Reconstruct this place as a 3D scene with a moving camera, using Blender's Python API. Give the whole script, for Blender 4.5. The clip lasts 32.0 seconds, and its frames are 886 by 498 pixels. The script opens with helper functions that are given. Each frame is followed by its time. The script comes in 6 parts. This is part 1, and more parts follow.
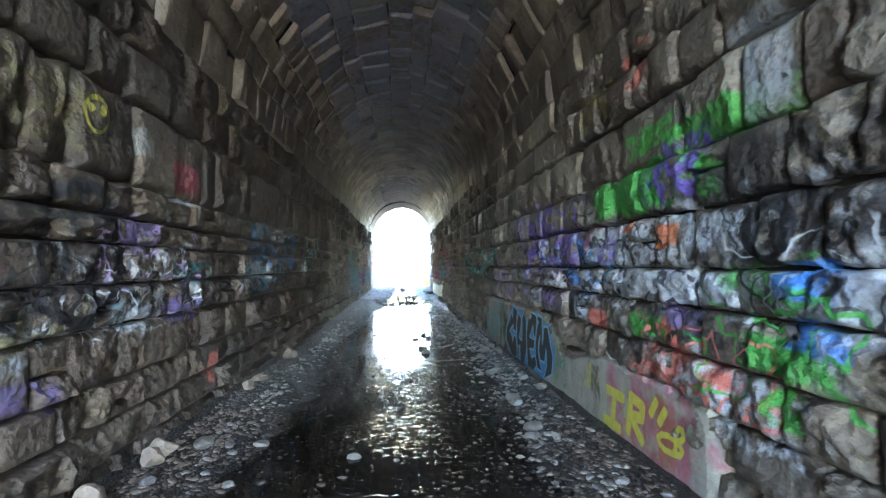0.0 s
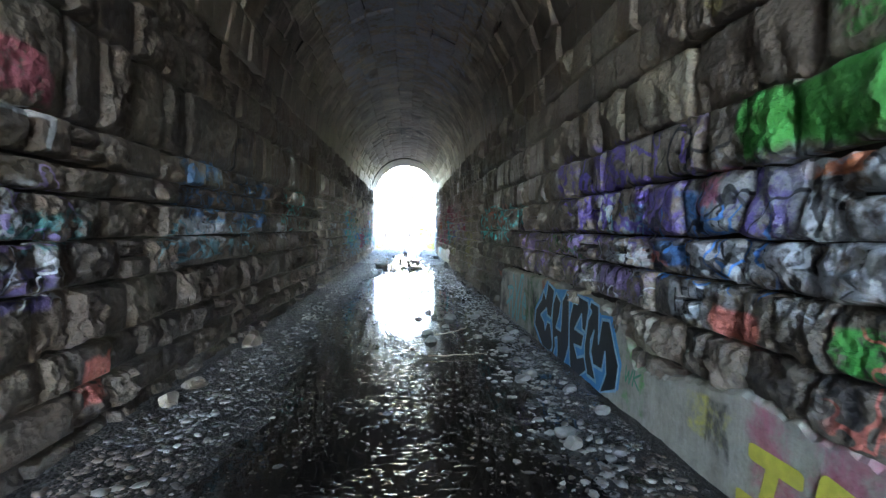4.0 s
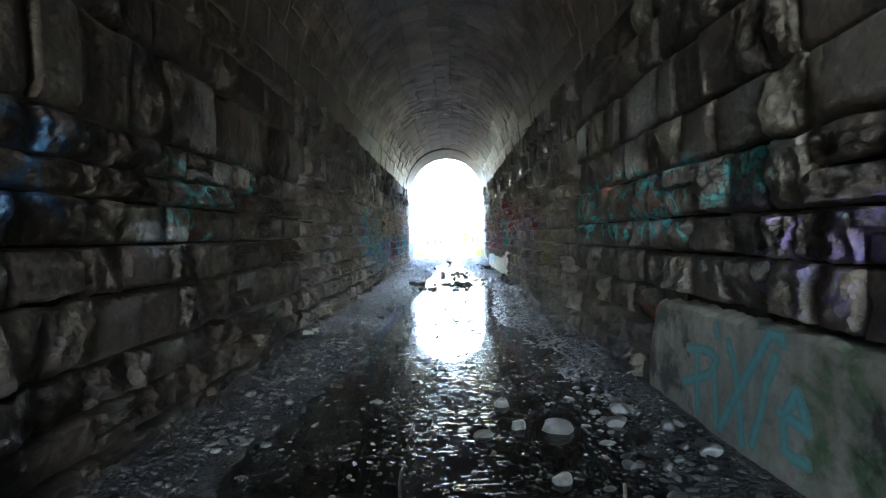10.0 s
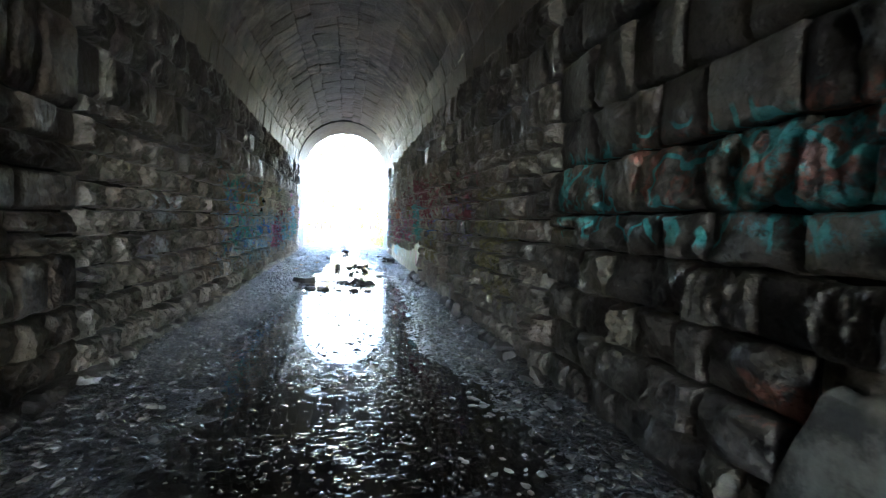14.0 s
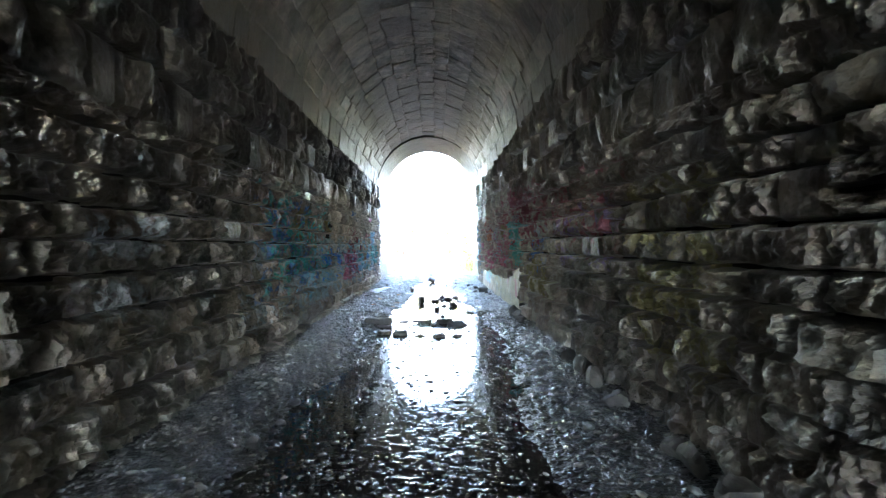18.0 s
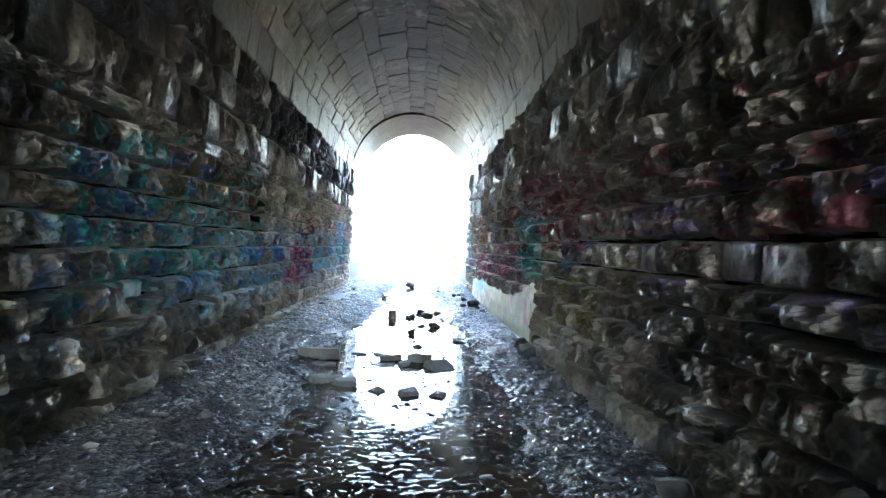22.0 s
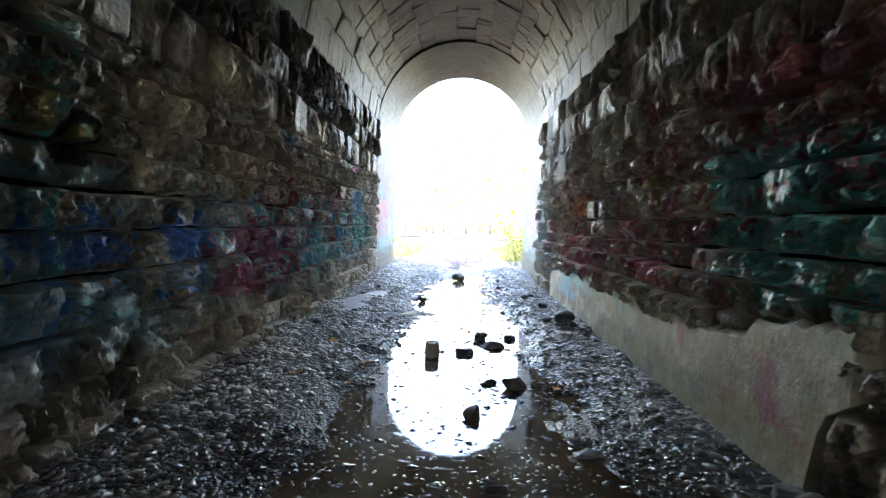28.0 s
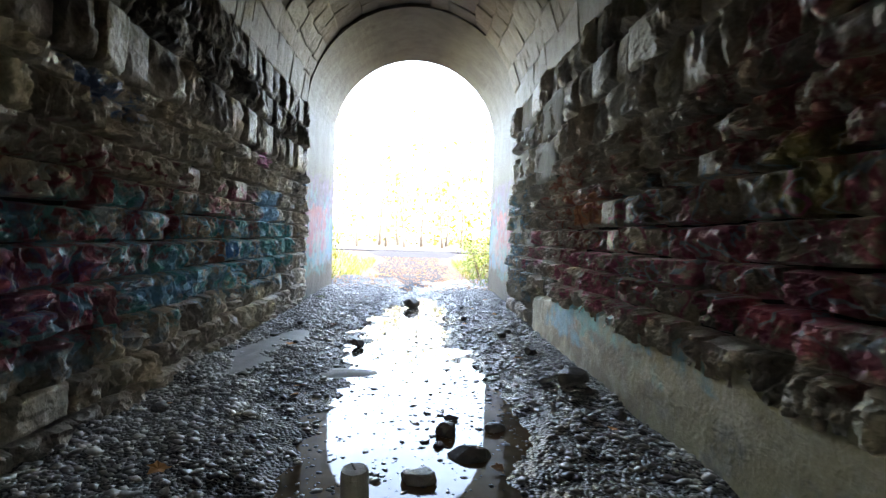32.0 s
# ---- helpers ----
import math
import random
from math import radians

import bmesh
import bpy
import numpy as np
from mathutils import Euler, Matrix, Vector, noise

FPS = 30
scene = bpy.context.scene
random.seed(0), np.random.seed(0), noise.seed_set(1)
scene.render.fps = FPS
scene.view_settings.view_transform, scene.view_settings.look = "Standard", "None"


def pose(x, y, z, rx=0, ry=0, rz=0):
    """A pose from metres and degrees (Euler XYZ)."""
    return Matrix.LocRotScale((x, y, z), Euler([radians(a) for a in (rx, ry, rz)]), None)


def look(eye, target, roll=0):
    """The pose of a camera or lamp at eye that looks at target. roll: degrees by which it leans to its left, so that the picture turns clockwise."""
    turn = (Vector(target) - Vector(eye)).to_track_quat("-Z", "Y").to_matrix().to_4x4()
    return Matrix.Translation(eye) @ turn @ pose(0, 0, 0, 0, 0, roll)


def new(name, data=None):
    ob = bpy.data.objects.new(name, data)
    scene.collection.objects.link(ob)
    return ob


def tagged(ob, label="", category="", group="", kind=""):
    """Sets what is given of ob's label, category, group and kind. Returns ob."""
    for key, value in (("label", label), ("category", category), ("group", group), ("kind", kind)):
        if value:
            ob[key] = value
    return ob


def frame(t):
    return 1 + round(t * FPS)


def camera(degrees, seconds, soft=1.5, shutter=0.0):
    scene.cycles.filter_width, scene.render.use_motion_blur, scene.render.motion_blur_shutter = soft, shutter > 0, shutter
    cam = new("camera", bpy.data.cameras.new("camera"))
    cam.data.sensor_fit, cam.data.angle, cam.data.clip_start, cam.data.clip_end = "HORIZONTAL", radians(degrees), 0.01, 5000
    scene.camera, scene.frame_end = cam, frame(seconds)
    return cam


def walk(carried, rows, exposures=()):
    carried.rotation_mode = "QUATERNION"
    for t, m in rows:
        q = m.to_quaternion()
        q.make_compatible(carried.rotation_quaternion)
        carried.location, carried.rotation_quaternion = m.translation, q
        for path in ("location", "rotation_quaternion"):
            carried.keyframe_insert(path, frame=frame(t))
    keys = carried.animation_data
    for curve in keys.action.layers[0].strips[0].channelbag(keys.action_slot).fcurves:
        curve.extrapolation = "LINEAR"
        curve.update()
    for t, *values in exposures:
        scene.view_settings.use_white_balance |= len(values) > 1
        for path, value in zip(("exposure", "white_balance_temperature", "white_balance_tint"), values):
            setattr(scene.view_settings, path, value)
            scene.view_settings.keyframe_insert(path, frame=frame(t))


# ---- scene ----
cam = camera(80.7, 32.0, soft=1.4, shutter=0.4)
METRES, EYE, TILT, LEAN, TURN = 25.0, 1.65, 0.0, 0.0, -4.5
ROWS = [
    (0.0, 0.0, 0.0, 0.0, 0.01, 1.84, 0.41),
    (0.5, -0.0008, 0.0128, 0.0003, 1.05, 1.34, 0.48),
    (1.0, -0.0055, 0.0248, -0.0001, -2.55, 1.51, -0.83),
    (1.5, -0.0041, 0.0333, -0.0001, -2.69, 0.03, -0.27),
    (2.0, 0.0027, 0.0435, 0.0017, 0.79, -1.93, 1.41),
    (2.5, 0.0035, 0.0516, 0.0011, 2.14, -2.35, 2.44),
    (4.5, -0.0077, 0.11, -0.0009, 0.14, -2.26, -1.55),
    (5.0, -0.0088, 0.128, -0.0027, 0.77, -2.95, 0.48),
    (5.5, -0.0089, 0.1467, -0.0018, 1.77, -2.3, 0.27),
    (6.0, -0.0137, 0.1659, -0.0017, -0.83, -0.51, -1.55),
    (6.5, -0.0107, 0.1853, -0.0023, -0.62, 2.3, 0.85),
    (7.0, -0.0143, 0.2041, -0.0038, -0.09, 1.87, -1.28),
    (7.5, -0.0182, 0.2199, -0.0028, -0.22, 0.74, -0.04),
    (8.0, -0.0135, 0.2414, -0.0038, 2.52, 1.53, 1.54),
    (8.5, -0.0133, 0.2584, -0.0049, 2.94, 0.87, 1.86),
    (9.0, -0.0199, 0.2811, -0.0049, 2.67, -1.5, 0.13),
    (9.5, -0.0196, 0.2977, -0.0045, 3.51, -0.56, 1.48),
    (10.0, -0.0213, 0.3105, -0.0045, 5.21, -1.61, 1.68),
    (10.5, -0.0287, 0.3234, -0.0045, 3.28, -2.11, 0.24),
    (11.0, -0.028, 0.3388, -0.005, 1.76, -2.05, 3.14),
    (11.5, -0.0271, 0.3514, -0.0045, 1.37, 0.23, 3.08),
    (12.0, -0.0342, 0.3697, -0.006, -0.13, 1.18, -1.41),
    (12.5, -0.037, 0.3854, -0.005, -1.97, -0.45, -0.02),
    (13.0, -0.0303, 0.4038, -0.0054, -3.58, 0.33, 1.63),
    (13.5, -0.0294, 0.4155, -0.0054, -5.81, -1.1, 1.1),
    (14.0, -0.0338, 0.4297, -0.0051, -6.11, -2.91, -1.55),
    (14.5, -0.0315, 0.4416, -0.0049, -3.05, -1.49, -0.05),
    (15.0, -0.0313, 0.4544, -0.0053, 0.94, -1.91, 0.46),
    (15.5, -0.0388, 0.469, -0.0053, 0.66, -1.97, -3.48),
    (17.5, -0.0413, 0.5223, -0.0062, 3.32, -1.45, -1.11),
    (18.0, -0.0366, 0.5393, -0.0064, 3.5, -0.38, 0.94),
    (18.5, -0.0379, 0.553, -0.0074, -0.51, -0.84, -1.97),
    (19.0, -0.0416, 0.5692, -0.007, -3.69, -2.73, -4.1),
    (19.5, -0.0373, 0.5875, -0.0066, -2.44, -1.96, -0.07),
    (20.0, -0.0374, 0.6036, -0.0076, -1.51, -2.95, -1.28),
    (20.5, -0.0412, 0.6227, -0.007, -2.18, -2.77, -3.12),
    (21.0, -0.0379, 0.6422, -0.0069, -0.0, 0.18, 0.95),
    (21.5, -0.0401, 0.6587, -0.008, 1.91, 0.48, -1.12),
    (22.0, -0.0439, 0.6752, -0.0075, 1.72, -0.28, -2.74),
    (22.5, -0.0405, 0.695, -0.0078, 3.99, -1.91, 0.43),
    (23.0, -0.0427, 0.7117, -0.0083, 3.99, -3.35, -1.1),
    (23.5, -0.0465, 0.7274, -0.0077, 1.88, -4.07, -3.25),
    (24.0, -0.0434, 0.7437, -0.0074, 3.17, -0.75, 0.96),
    (24.5, -0.0479, 0.7583, -0.0086, 4.65, -1.25, -0.32),
    (26.5, -0.0619, 0.8233, -0.0074, 2.47, -3.77, -2.57),
    (27.0, -0.0596, 0.8379, -0.0073, 2.53, -2.48, 1.19),
    (27.5, -0.0633, 0.8508, -0.0076, 4.65, -2.13, -1.52),
    (28.0, -0.0656, 0.8623, -0.008, 6.5, -2.9, -2.19),
    (28.5, -0.0599, 0.8806, -0.008, 8.87, -3.62, 0.44),
    (29.0, -0.063, 0.8932, -0.0085, 10.8, -4.08, -0.34),
    (29.5, -0.0697, 0.9048, -0.0083, 8.9, -4.16, -2.52),
    (30.0, -0.0683, 0.9186, -0.0058, 5.88, -2.87, 0.11),
    (30.5, -0.0709, 0.9313, -0.0065, 2.37, -2.48, -0.45),
    (31.0, -0.0737, 0.9436, -0.0063, 0.11, -0.95, -1.16),
    (31.5, -0.0687, 0.9571, -0.0073, 0.44, -0.27, 0.28),
    (32.0, -0.0728, 0.9717, -0.0083, 1.57, -1.4, -1.85),
]
EXPOSURES = [(0, 6.35, 6500, 13), (8, 6.25, 6350, 14), (12, 6.25, 6450, 14), (15, 6.5, 6450, 14), (18, 6.7, 6450, 14), (19, 6.9, 6300, 14), (20, 7.0, 6250, 14), (22, 6.95, 6300, 14), (24, 6.7, 6500, 15), (27, 6.15, 7200, 16), (32, 5.5, 8200, 16)]
walk(cam, [(t, pose(0, 0, EYE, TILT, LEAN, TURN) @ pose(METRES * x, METRES * y, METRES * z, 90 + pitch, roll, yaw)) for t, x, y, z, yaw, pitch, roll in ROWS], EXPOSURES)

# ---- world, sun and large lights ----
world = bpy.data.worlds.new("sky")
scene.world = world
world.use_nodes = True
_wn, _wl = world.node_tree.nodes, world.node_tree.links
SUN_ELEVATION, SUN_ROTATION = radians(42), radians(115)
_sky = _wn.new("ShaderNodeTexSky")
_sky.sky_type, _sky.sun_disc = "NISHITA", False
_sky.sun_elevation, _sky.sun_rotation = SUN_ELEVATION, SUN_ROTATION
_wl.new(_sky.outputs[0], _wn["Background"].inputs[0])
_wn["Background"].inputs[1].default_value = 0.12
_sun = bpy.data.lights.new("sun", "SUN")
_sun.energy, _sun.angle, _sun.color = 0.6, radians(8), (1.0, 0.95, 0.87)
sun = new("sun", _sun)
_away = Vector((math.sin(SUN_ROTATION) * math.cos(SUN_ELEVATION), math.cos(SUN_ROTATION) * math.cos(SUN_ELEVATION), math.sin(SUN_ELEVATION)))
sun.matrix_world = look(_away * 60, (0, 0, 0))

# ---- plan of the tunnel ----
Y_IN, Y_STONE, Y_OUT = -4.8, 34.6, 37.5      # entrance, start of the concrete lining, exit
SPRING = 3.9                                  # height at which the vault springs
# bed joints of the two walls, in the first and the second half of the tunnel
JOINTS = {(1, 0): [-0.06, 0.3, 0.64, 0.98, 1.33, 1.62, 2.05, 2.48, 3.02, 3.45, 3.9], (1, 1): [-0.06, 0.32, 0.62, 0.90, 1.14, 1.34, 1.58, 1.86, 2.05, 2.28, 2.50, 2.95, 3.4, 3.9],
          (-1, 0): [-0.06, 0.2, 0.49, 0.78, 1.2, 1.53, 1.84, 2.06, 2.34, 3.04, 3.5, 3.9], (-1, 1): [-0.06, 0.2, 0.46, 0.76, 1.06, 1.33, 1.57, 1.8, 2.05, 2.34, 2.52, 3.0, 3.4, 3.9]}
BAYS = [Y_IN, 1.0, 6.0, 11.0, 15.5, 20.5, 25.0, 30.0, Y_STONE]


def wall_x(side, y):
    """The mean plane of the stone faces; the tunnel narrows a little on the way."""
    if side > 0:
        return float(np.interp(y, [0, 6, 16, 35], [2.09, 2.06, 1.95, 1.97]))
    return float(np.interp(y, [0, 8, 18, 35], [-2.22, -2.19, -2.12, -2.08]))


# the cement skirts along the foot of the right wall: y and height of the top edge
PLINTH_A = [(3.26, 0.03), (3.30, 0.3), (3.36, 0.5), (3.46, 0.64), (5.27, 0.69), (5.9, 0.6), (6.3, 0.5), (6.7, 0.48), (6.95, 0.78), (7.44, 0.88), (9.4, 0.94), (11.3, 0.89), (12.6, 0.87), (12.85, 0.35), (12.97, 0.02)]
PLINTH_B = [(23.86, 0.9), (23.9, 1.05), (24.5, 0.97), (24.92, 0.9), (25.0, 0.80), (25.6, 0.75), (26.5, 0.74), (26.8, 0.63), (27.26, 0.78), (28.5, 0.78), (29.3, 0.74), (31.6, 0.62), (32.4, 0.52)]


def skirt_top(y):
    for line in (PLINTH_A, PLINTH_B):
        if max(line[0][0], 24.3 if line is PLINTH_B else 0.0) < y < line[-1][0]:
            return float(np.interp(y, [p[0] for p in line], [p[1] for p in line]))
    return -1.0


# ---- materials ----
class Nodes:
    """A small builder for node materials."""

    def __init__(self, tree):
        self.tree, self.n, self.l = tree, tree.nodes, tree.links

    def put(self, sock, value):
        if isinstance(value, bpy.types.NodeSocket):
            self.l.new(value, sock)
        elif value is not None:
            sock.default_value = value

    def node(self, kind, *ins, **props):
        nd = self.n.new(kind)
        for k, v in props.items():
            if k == "operation":
                nd.operation = v
            elif k == "blend_type":
                nd.blend_type = v
            elif k == "data_type":
                nd.data_type = v
            elif k == "noise_dimensions":
                nd.noise_dimensions = v
            elif k == "feature":
                nd.feature = v
        for i, v in enumerate(ins):
            self.put(nd.inputs[i], v)
        return nd

    def math(self, op, a, b=0.0, c=0.0):
        return self.node("ShaderNodeMath", a, b, c, operation=op).outputs[0]

    def vec(self, op, a, b=(0, 0, 0)):
        return self.node("ShaderNodeVectorMath", a, b, operation=op).outputs[0]

    def mix(self, f, a, b, mode="MIX"):
        nd = self.n.new("ShaderNodeMix")
        nd.data_type, nd.blend_type = "RGBA", mode
        self.put(nd.inputs[0], f), self.put(nd.inputs[6], a), self.put(nd.inputs[7], b)
        return nd.outputs[2]

    def noise(self, where, scale, detail=4.0, rough=0.55, distort=0.0):
        nd = self.n.new("ShaderNodeTexNoise")
        self.put(nd.inputs["Vector"], where)
        nd.inputs["Scale"].default_value, nd.inputs["Detail"].default_value = scale, detail
        nd.inputs["Roughness"].default_value, nd.inputs["Distortion"].default_value = rough, distort
        return nd.outputs[0], nd.outputs[1]

    def step(self, x, lo, hi):
        nd = self.n.new("ShaderNodeMapRange")
        nd.interpolation_type = "SMOOTHSTEP"
        self.put(nd.inputs[0], x), self.put(nd.inputs[1], lo), self.put(nd.inputs[2], hi)
        return nd.outputs[0]

    def ramp(self, x, stops):
        nd = self.n.new("ShaderNodeValToRGB")
        els = nd.color_ramp.elements
        while len(els) < len(stops):
            els.new(0.5)
        for e, (p, c) in zip(els, stops):
            e.position, e.color = p, (*c, 1)
        self.put(nd.inputs[0], x)
        return nd.outputs[0]

    def bump(self, height, strength, distance):
        nd = self.n.new("ShaderNodeBump")
        nd.inputs["Strength"].default_value, nd.inputs["Distance"].default_value = strength, distance
        self.put(nd.inputs["Height"], height)
        return nd.outputs[0]


def material(name):
    m = bpy.data.materials.new(name)
    m.use_nodes = True
    k = Nodes(m.node_tree)
    return m, k, k.n["Principled BSDF"]


def finish(k, bsdf, colour, rough, normal=None, spec=None, metal=None):
    k.put(bsdf.inputs["Base Color"], colour)
    k.put(bsdf.inputs["Roughness"], rough)
    if normal:
        k.put(bsdf.inputs["Normal"], normal)
    if spec is not None:
        bsdf.inputs["Specular IOR Level"].default_value = spec


def patch_group():
    """Spray paint on a wall: strokes and blots round (y, z), broken from stone to stone."""
    g = bpy.data.node_groups.new("spray", "ShaderNodeTree")
    for nm, kind in (("Where", "NodeSocketVector"), ("Y", "NodeSocketFloat"), ("Z", "NodeSocketFloat"), ("Wide", "NodeSocketFloat"), ("High", "NodeSocketFloat"), ("Cover", "NodeSocketFloat"), ("Seed", "NodeSocketFloat"), ("Grain", "NodeSocketFloat"), ("Soft", "NodeSocketFloat"), ("Stone", "NodeSocketFloat")):
        g.interface.new_socket(nm, in_out="INPUT", socket_type=kind)
    g.interface.new_socket("Mask", in_out="OUTPUT", socket_type="NodeSocketFloat")
    k = Nodes(g)
    i, o = g.nodes.new("NodeGroupInput"), g.nodes.new("NodeGroupOutput")
    sh = k.node("ShaderNodeCombineXYZ", i.outputs["Seed"], 0.0, i.outputs["Seed"]).outputs[0]
    at = k.vec("ADD", i.outputs["Where"], sh)
    warp = k.noise(at, 3.2, 3)[0]
    fine = k.noise(k.node("ShaderNodeVectorMath", at, k.node("ShaderNodeCombineXYZ", i.outputs["Grain"], i.outputs["Grain"], i.outputs["Grain"]).outputs[0], operation="MULTIPLY").outputs[0], 1.0, 6, 0.68, 0.3)[0]
    chance = k.math("FRACT", k.math("ADD", k.math("MULTIPLY", i.outputs["Stone"], 7.31), k.math("MULTIPLY", i.outputs["Seed"], 0.37)))
    fine = k.math("ADD", fine, k.math("MULTIPLY", k.math("SUBTRACT", chance, 0.5), 0.16))
    xyz = k.node("ShaderNodeSeparateXYZ", i.outputs["Where"])
    dy = k.math("DIVIDE", k.math("ABSOLUTE", k.math("SUBTRACT", xyz.outputs[1], i.outputs["Y"])), i.outputs["Wide"])
    dz = k.math("DIVIDE", k.math("ABSOLUTE", k.math("SUBTRACT", xyz.outputs[2], i.outputs["Z"])), i.outputs["High"])
    d = k.math("ADD", k.math("MAXIMUM", dy, dz), k.math("MULTIPLY", k.math("SUBTRACT", warp, 0.5), 1.5))
    inside = k.step(d, 1.12, 0.78)
    grain = k.step(k.math("ADD", fine, k.math("SUBTRACT", i.outputs["Cover"], 0.5)), k.math("SUBTRACT", 0.5, i.outputs["Soft"]), k.math("ADD", 0.5, i.outputs["Soft"]))
    k.l.new(k.math("MULTIPLY", inside, grain), o.inputs[0])
    return g


def stroke_group():
    """A sprayed straight stroke from one (y, z) to another."""
    g = bpy.data.node_groups.new("stroke", "ShaderNodeTree")
    for nm, kind in (("Where", "NodeSocketVector"), ("A", "NodeSocketVector"), ("B", "NodeSocketVector"), ("Width", "NodeSocketFloat")):
        g.interface.new_socket(nm, in_out="INPUT", socket_type=kind)
    g.interface.new_socket("Mask", in_out="OUTPUT", socket_type="NodeSocketFloat")
    k = Nodes(g)
    i, o = g.nodes.new("NodeGroupInput"), g.nodes.new("NodeGroupOutput")
    flat = k.vec("MULTIPLY", i.outputs["Where"], (0, 1, 1))
    flat = k.vec("ADD", flat, k.vec("MULTIPLY", k.vec("SUBTRACT", k.noise(i.outputs["Where"], 6.0, 2)[1], (0.5, 0.5, 0.5)), (0, 0.05, 0.05)))
    ap, ab = k.vec("SUBTRACT", flat, i.outputs["A"]), k.vec("SUBTRACT", i.outputs["B"], i.outputs["A"])
    dot = k.node("ShaderNodeVectorMath", ap, ab, operation="DOT_PRODUCT").outputs["Value"]
    own = k.node("ShaderNodeVectorMath", ab, ab, operation="DOT_PRODUCT").outputs["Value"]
    along = k.math("MAXIMUM", 0.0, k.math("MINIMUM", 1.0, k.math("DIVIDE", dot, own)))
    foot = k.vec("MULTIPLY", ab, k.node("ShaderNodeCombineXYZ", along, along, along).outputs[0])
    far = k.node("ShaderNodeVectorMath", ap, foot, operation="DISTANCE").outputs["Value"]
    k.l.new(k.step(far, i.outputs["Width"], k.math("MULTIPLY", i.outputs["Width"], 0.55)), o.inputs[0])
    return g


SPRAY = patch_group()


STROKE = stroke_group()


def spray(k, where, colour, paint, y, z, wide, high, cover, seed, grain=6.5, soft=0.07, stone=0.5):
    nd = k.n.new("ShaderNodeGroup")
    nd.node_tree = SPRAY
    for nm, v in (("Where", where), ("Y", y), ("Z", z), ("Wide", wide), ("High", high), ("Cover", cover), ("Seed", seed), ("Grain", grain), ("Soft", soft), ("Stone", stone)):
        k.put(nd.inputs[nm], v)
    return k.mix(k.math("MULTIPLY", nd.outputs[0], 0.82), colour, (*paint, 1))


def scribble(k, where, colour, paint, y, z, wide, high, scale, width, seed):
    """A tangle of thin sprayed lines round (y, z)."""
    at = k.vec("ADD", where, (seed * 1.7, 0, seed * 0.9))
    line = k.step(k.math("ABSOLUTE", k.math("SUBTRACT", k.noise(at, scale, 2.0, 0.4, 0.2)[0], 0.5)), width, width * 0.5)
    xyz = k.node("ShaderNodeSeparateXYZ", where)
    dy = k.math("DIVIDE", k.math("ABSOLUTE", k.math("SUBTRACT", xyz.outputs[1], y)), wide)
    dz = k.math("DIVIDE", k.math("ABSOLUTE", k.math("SUBTRACT", xyz.outputs[2], z)), high)
    return k.mix(k.math("MULTIPLY", k.math("MULTIPLY", line, k.step(k.math("MAXIMUM", dy, dz), 1.0, 0.85)), 0.85), colour, (*paint, 1))


def stroke(k, where, colour, paint, ya, za, yb, zb, width):
    nd = k.n.new("ShaderNodeGroup")
    nd.node_tree = STROKE
    for nm, v in (("Where", where), ("A", (0, ya, za)), ("B", (0, yb, zb)), ("Width", width)):
        k.put(nd.inputs[nm], v)
    return k.mix(k.math("MULTIPLY", nd.outputs[0], 0.9), colour, (*paint, 1))


def ring(k, where, colour, paint, y, z, radius, width):
    """A sprayed ring on a wall."""
    xyz = k.node("ShaderNodeSeparateXYZ", where)
    d = k.node("ShaderNodeVectorMath", k.node("ShaderNodeCombineXYZ", 0.0, xyz.outputs[1], xyz.outputs[2]).outputs[0], (0, y, z), operation="DISTANCE").outputs["Value"]
    wob = k.math("MULTIPLY", k.math("SUBTRACT", k.noise(where, 3.0, 2)[0], 0.5), 0.12)
    off = k.math("ABSOLUTE", k.math("SUBTRACT", k.math("ADD", d, wob), radius))
    return k.mix(k.step(off, width, width * 0.6), colour, (*paint, 1))


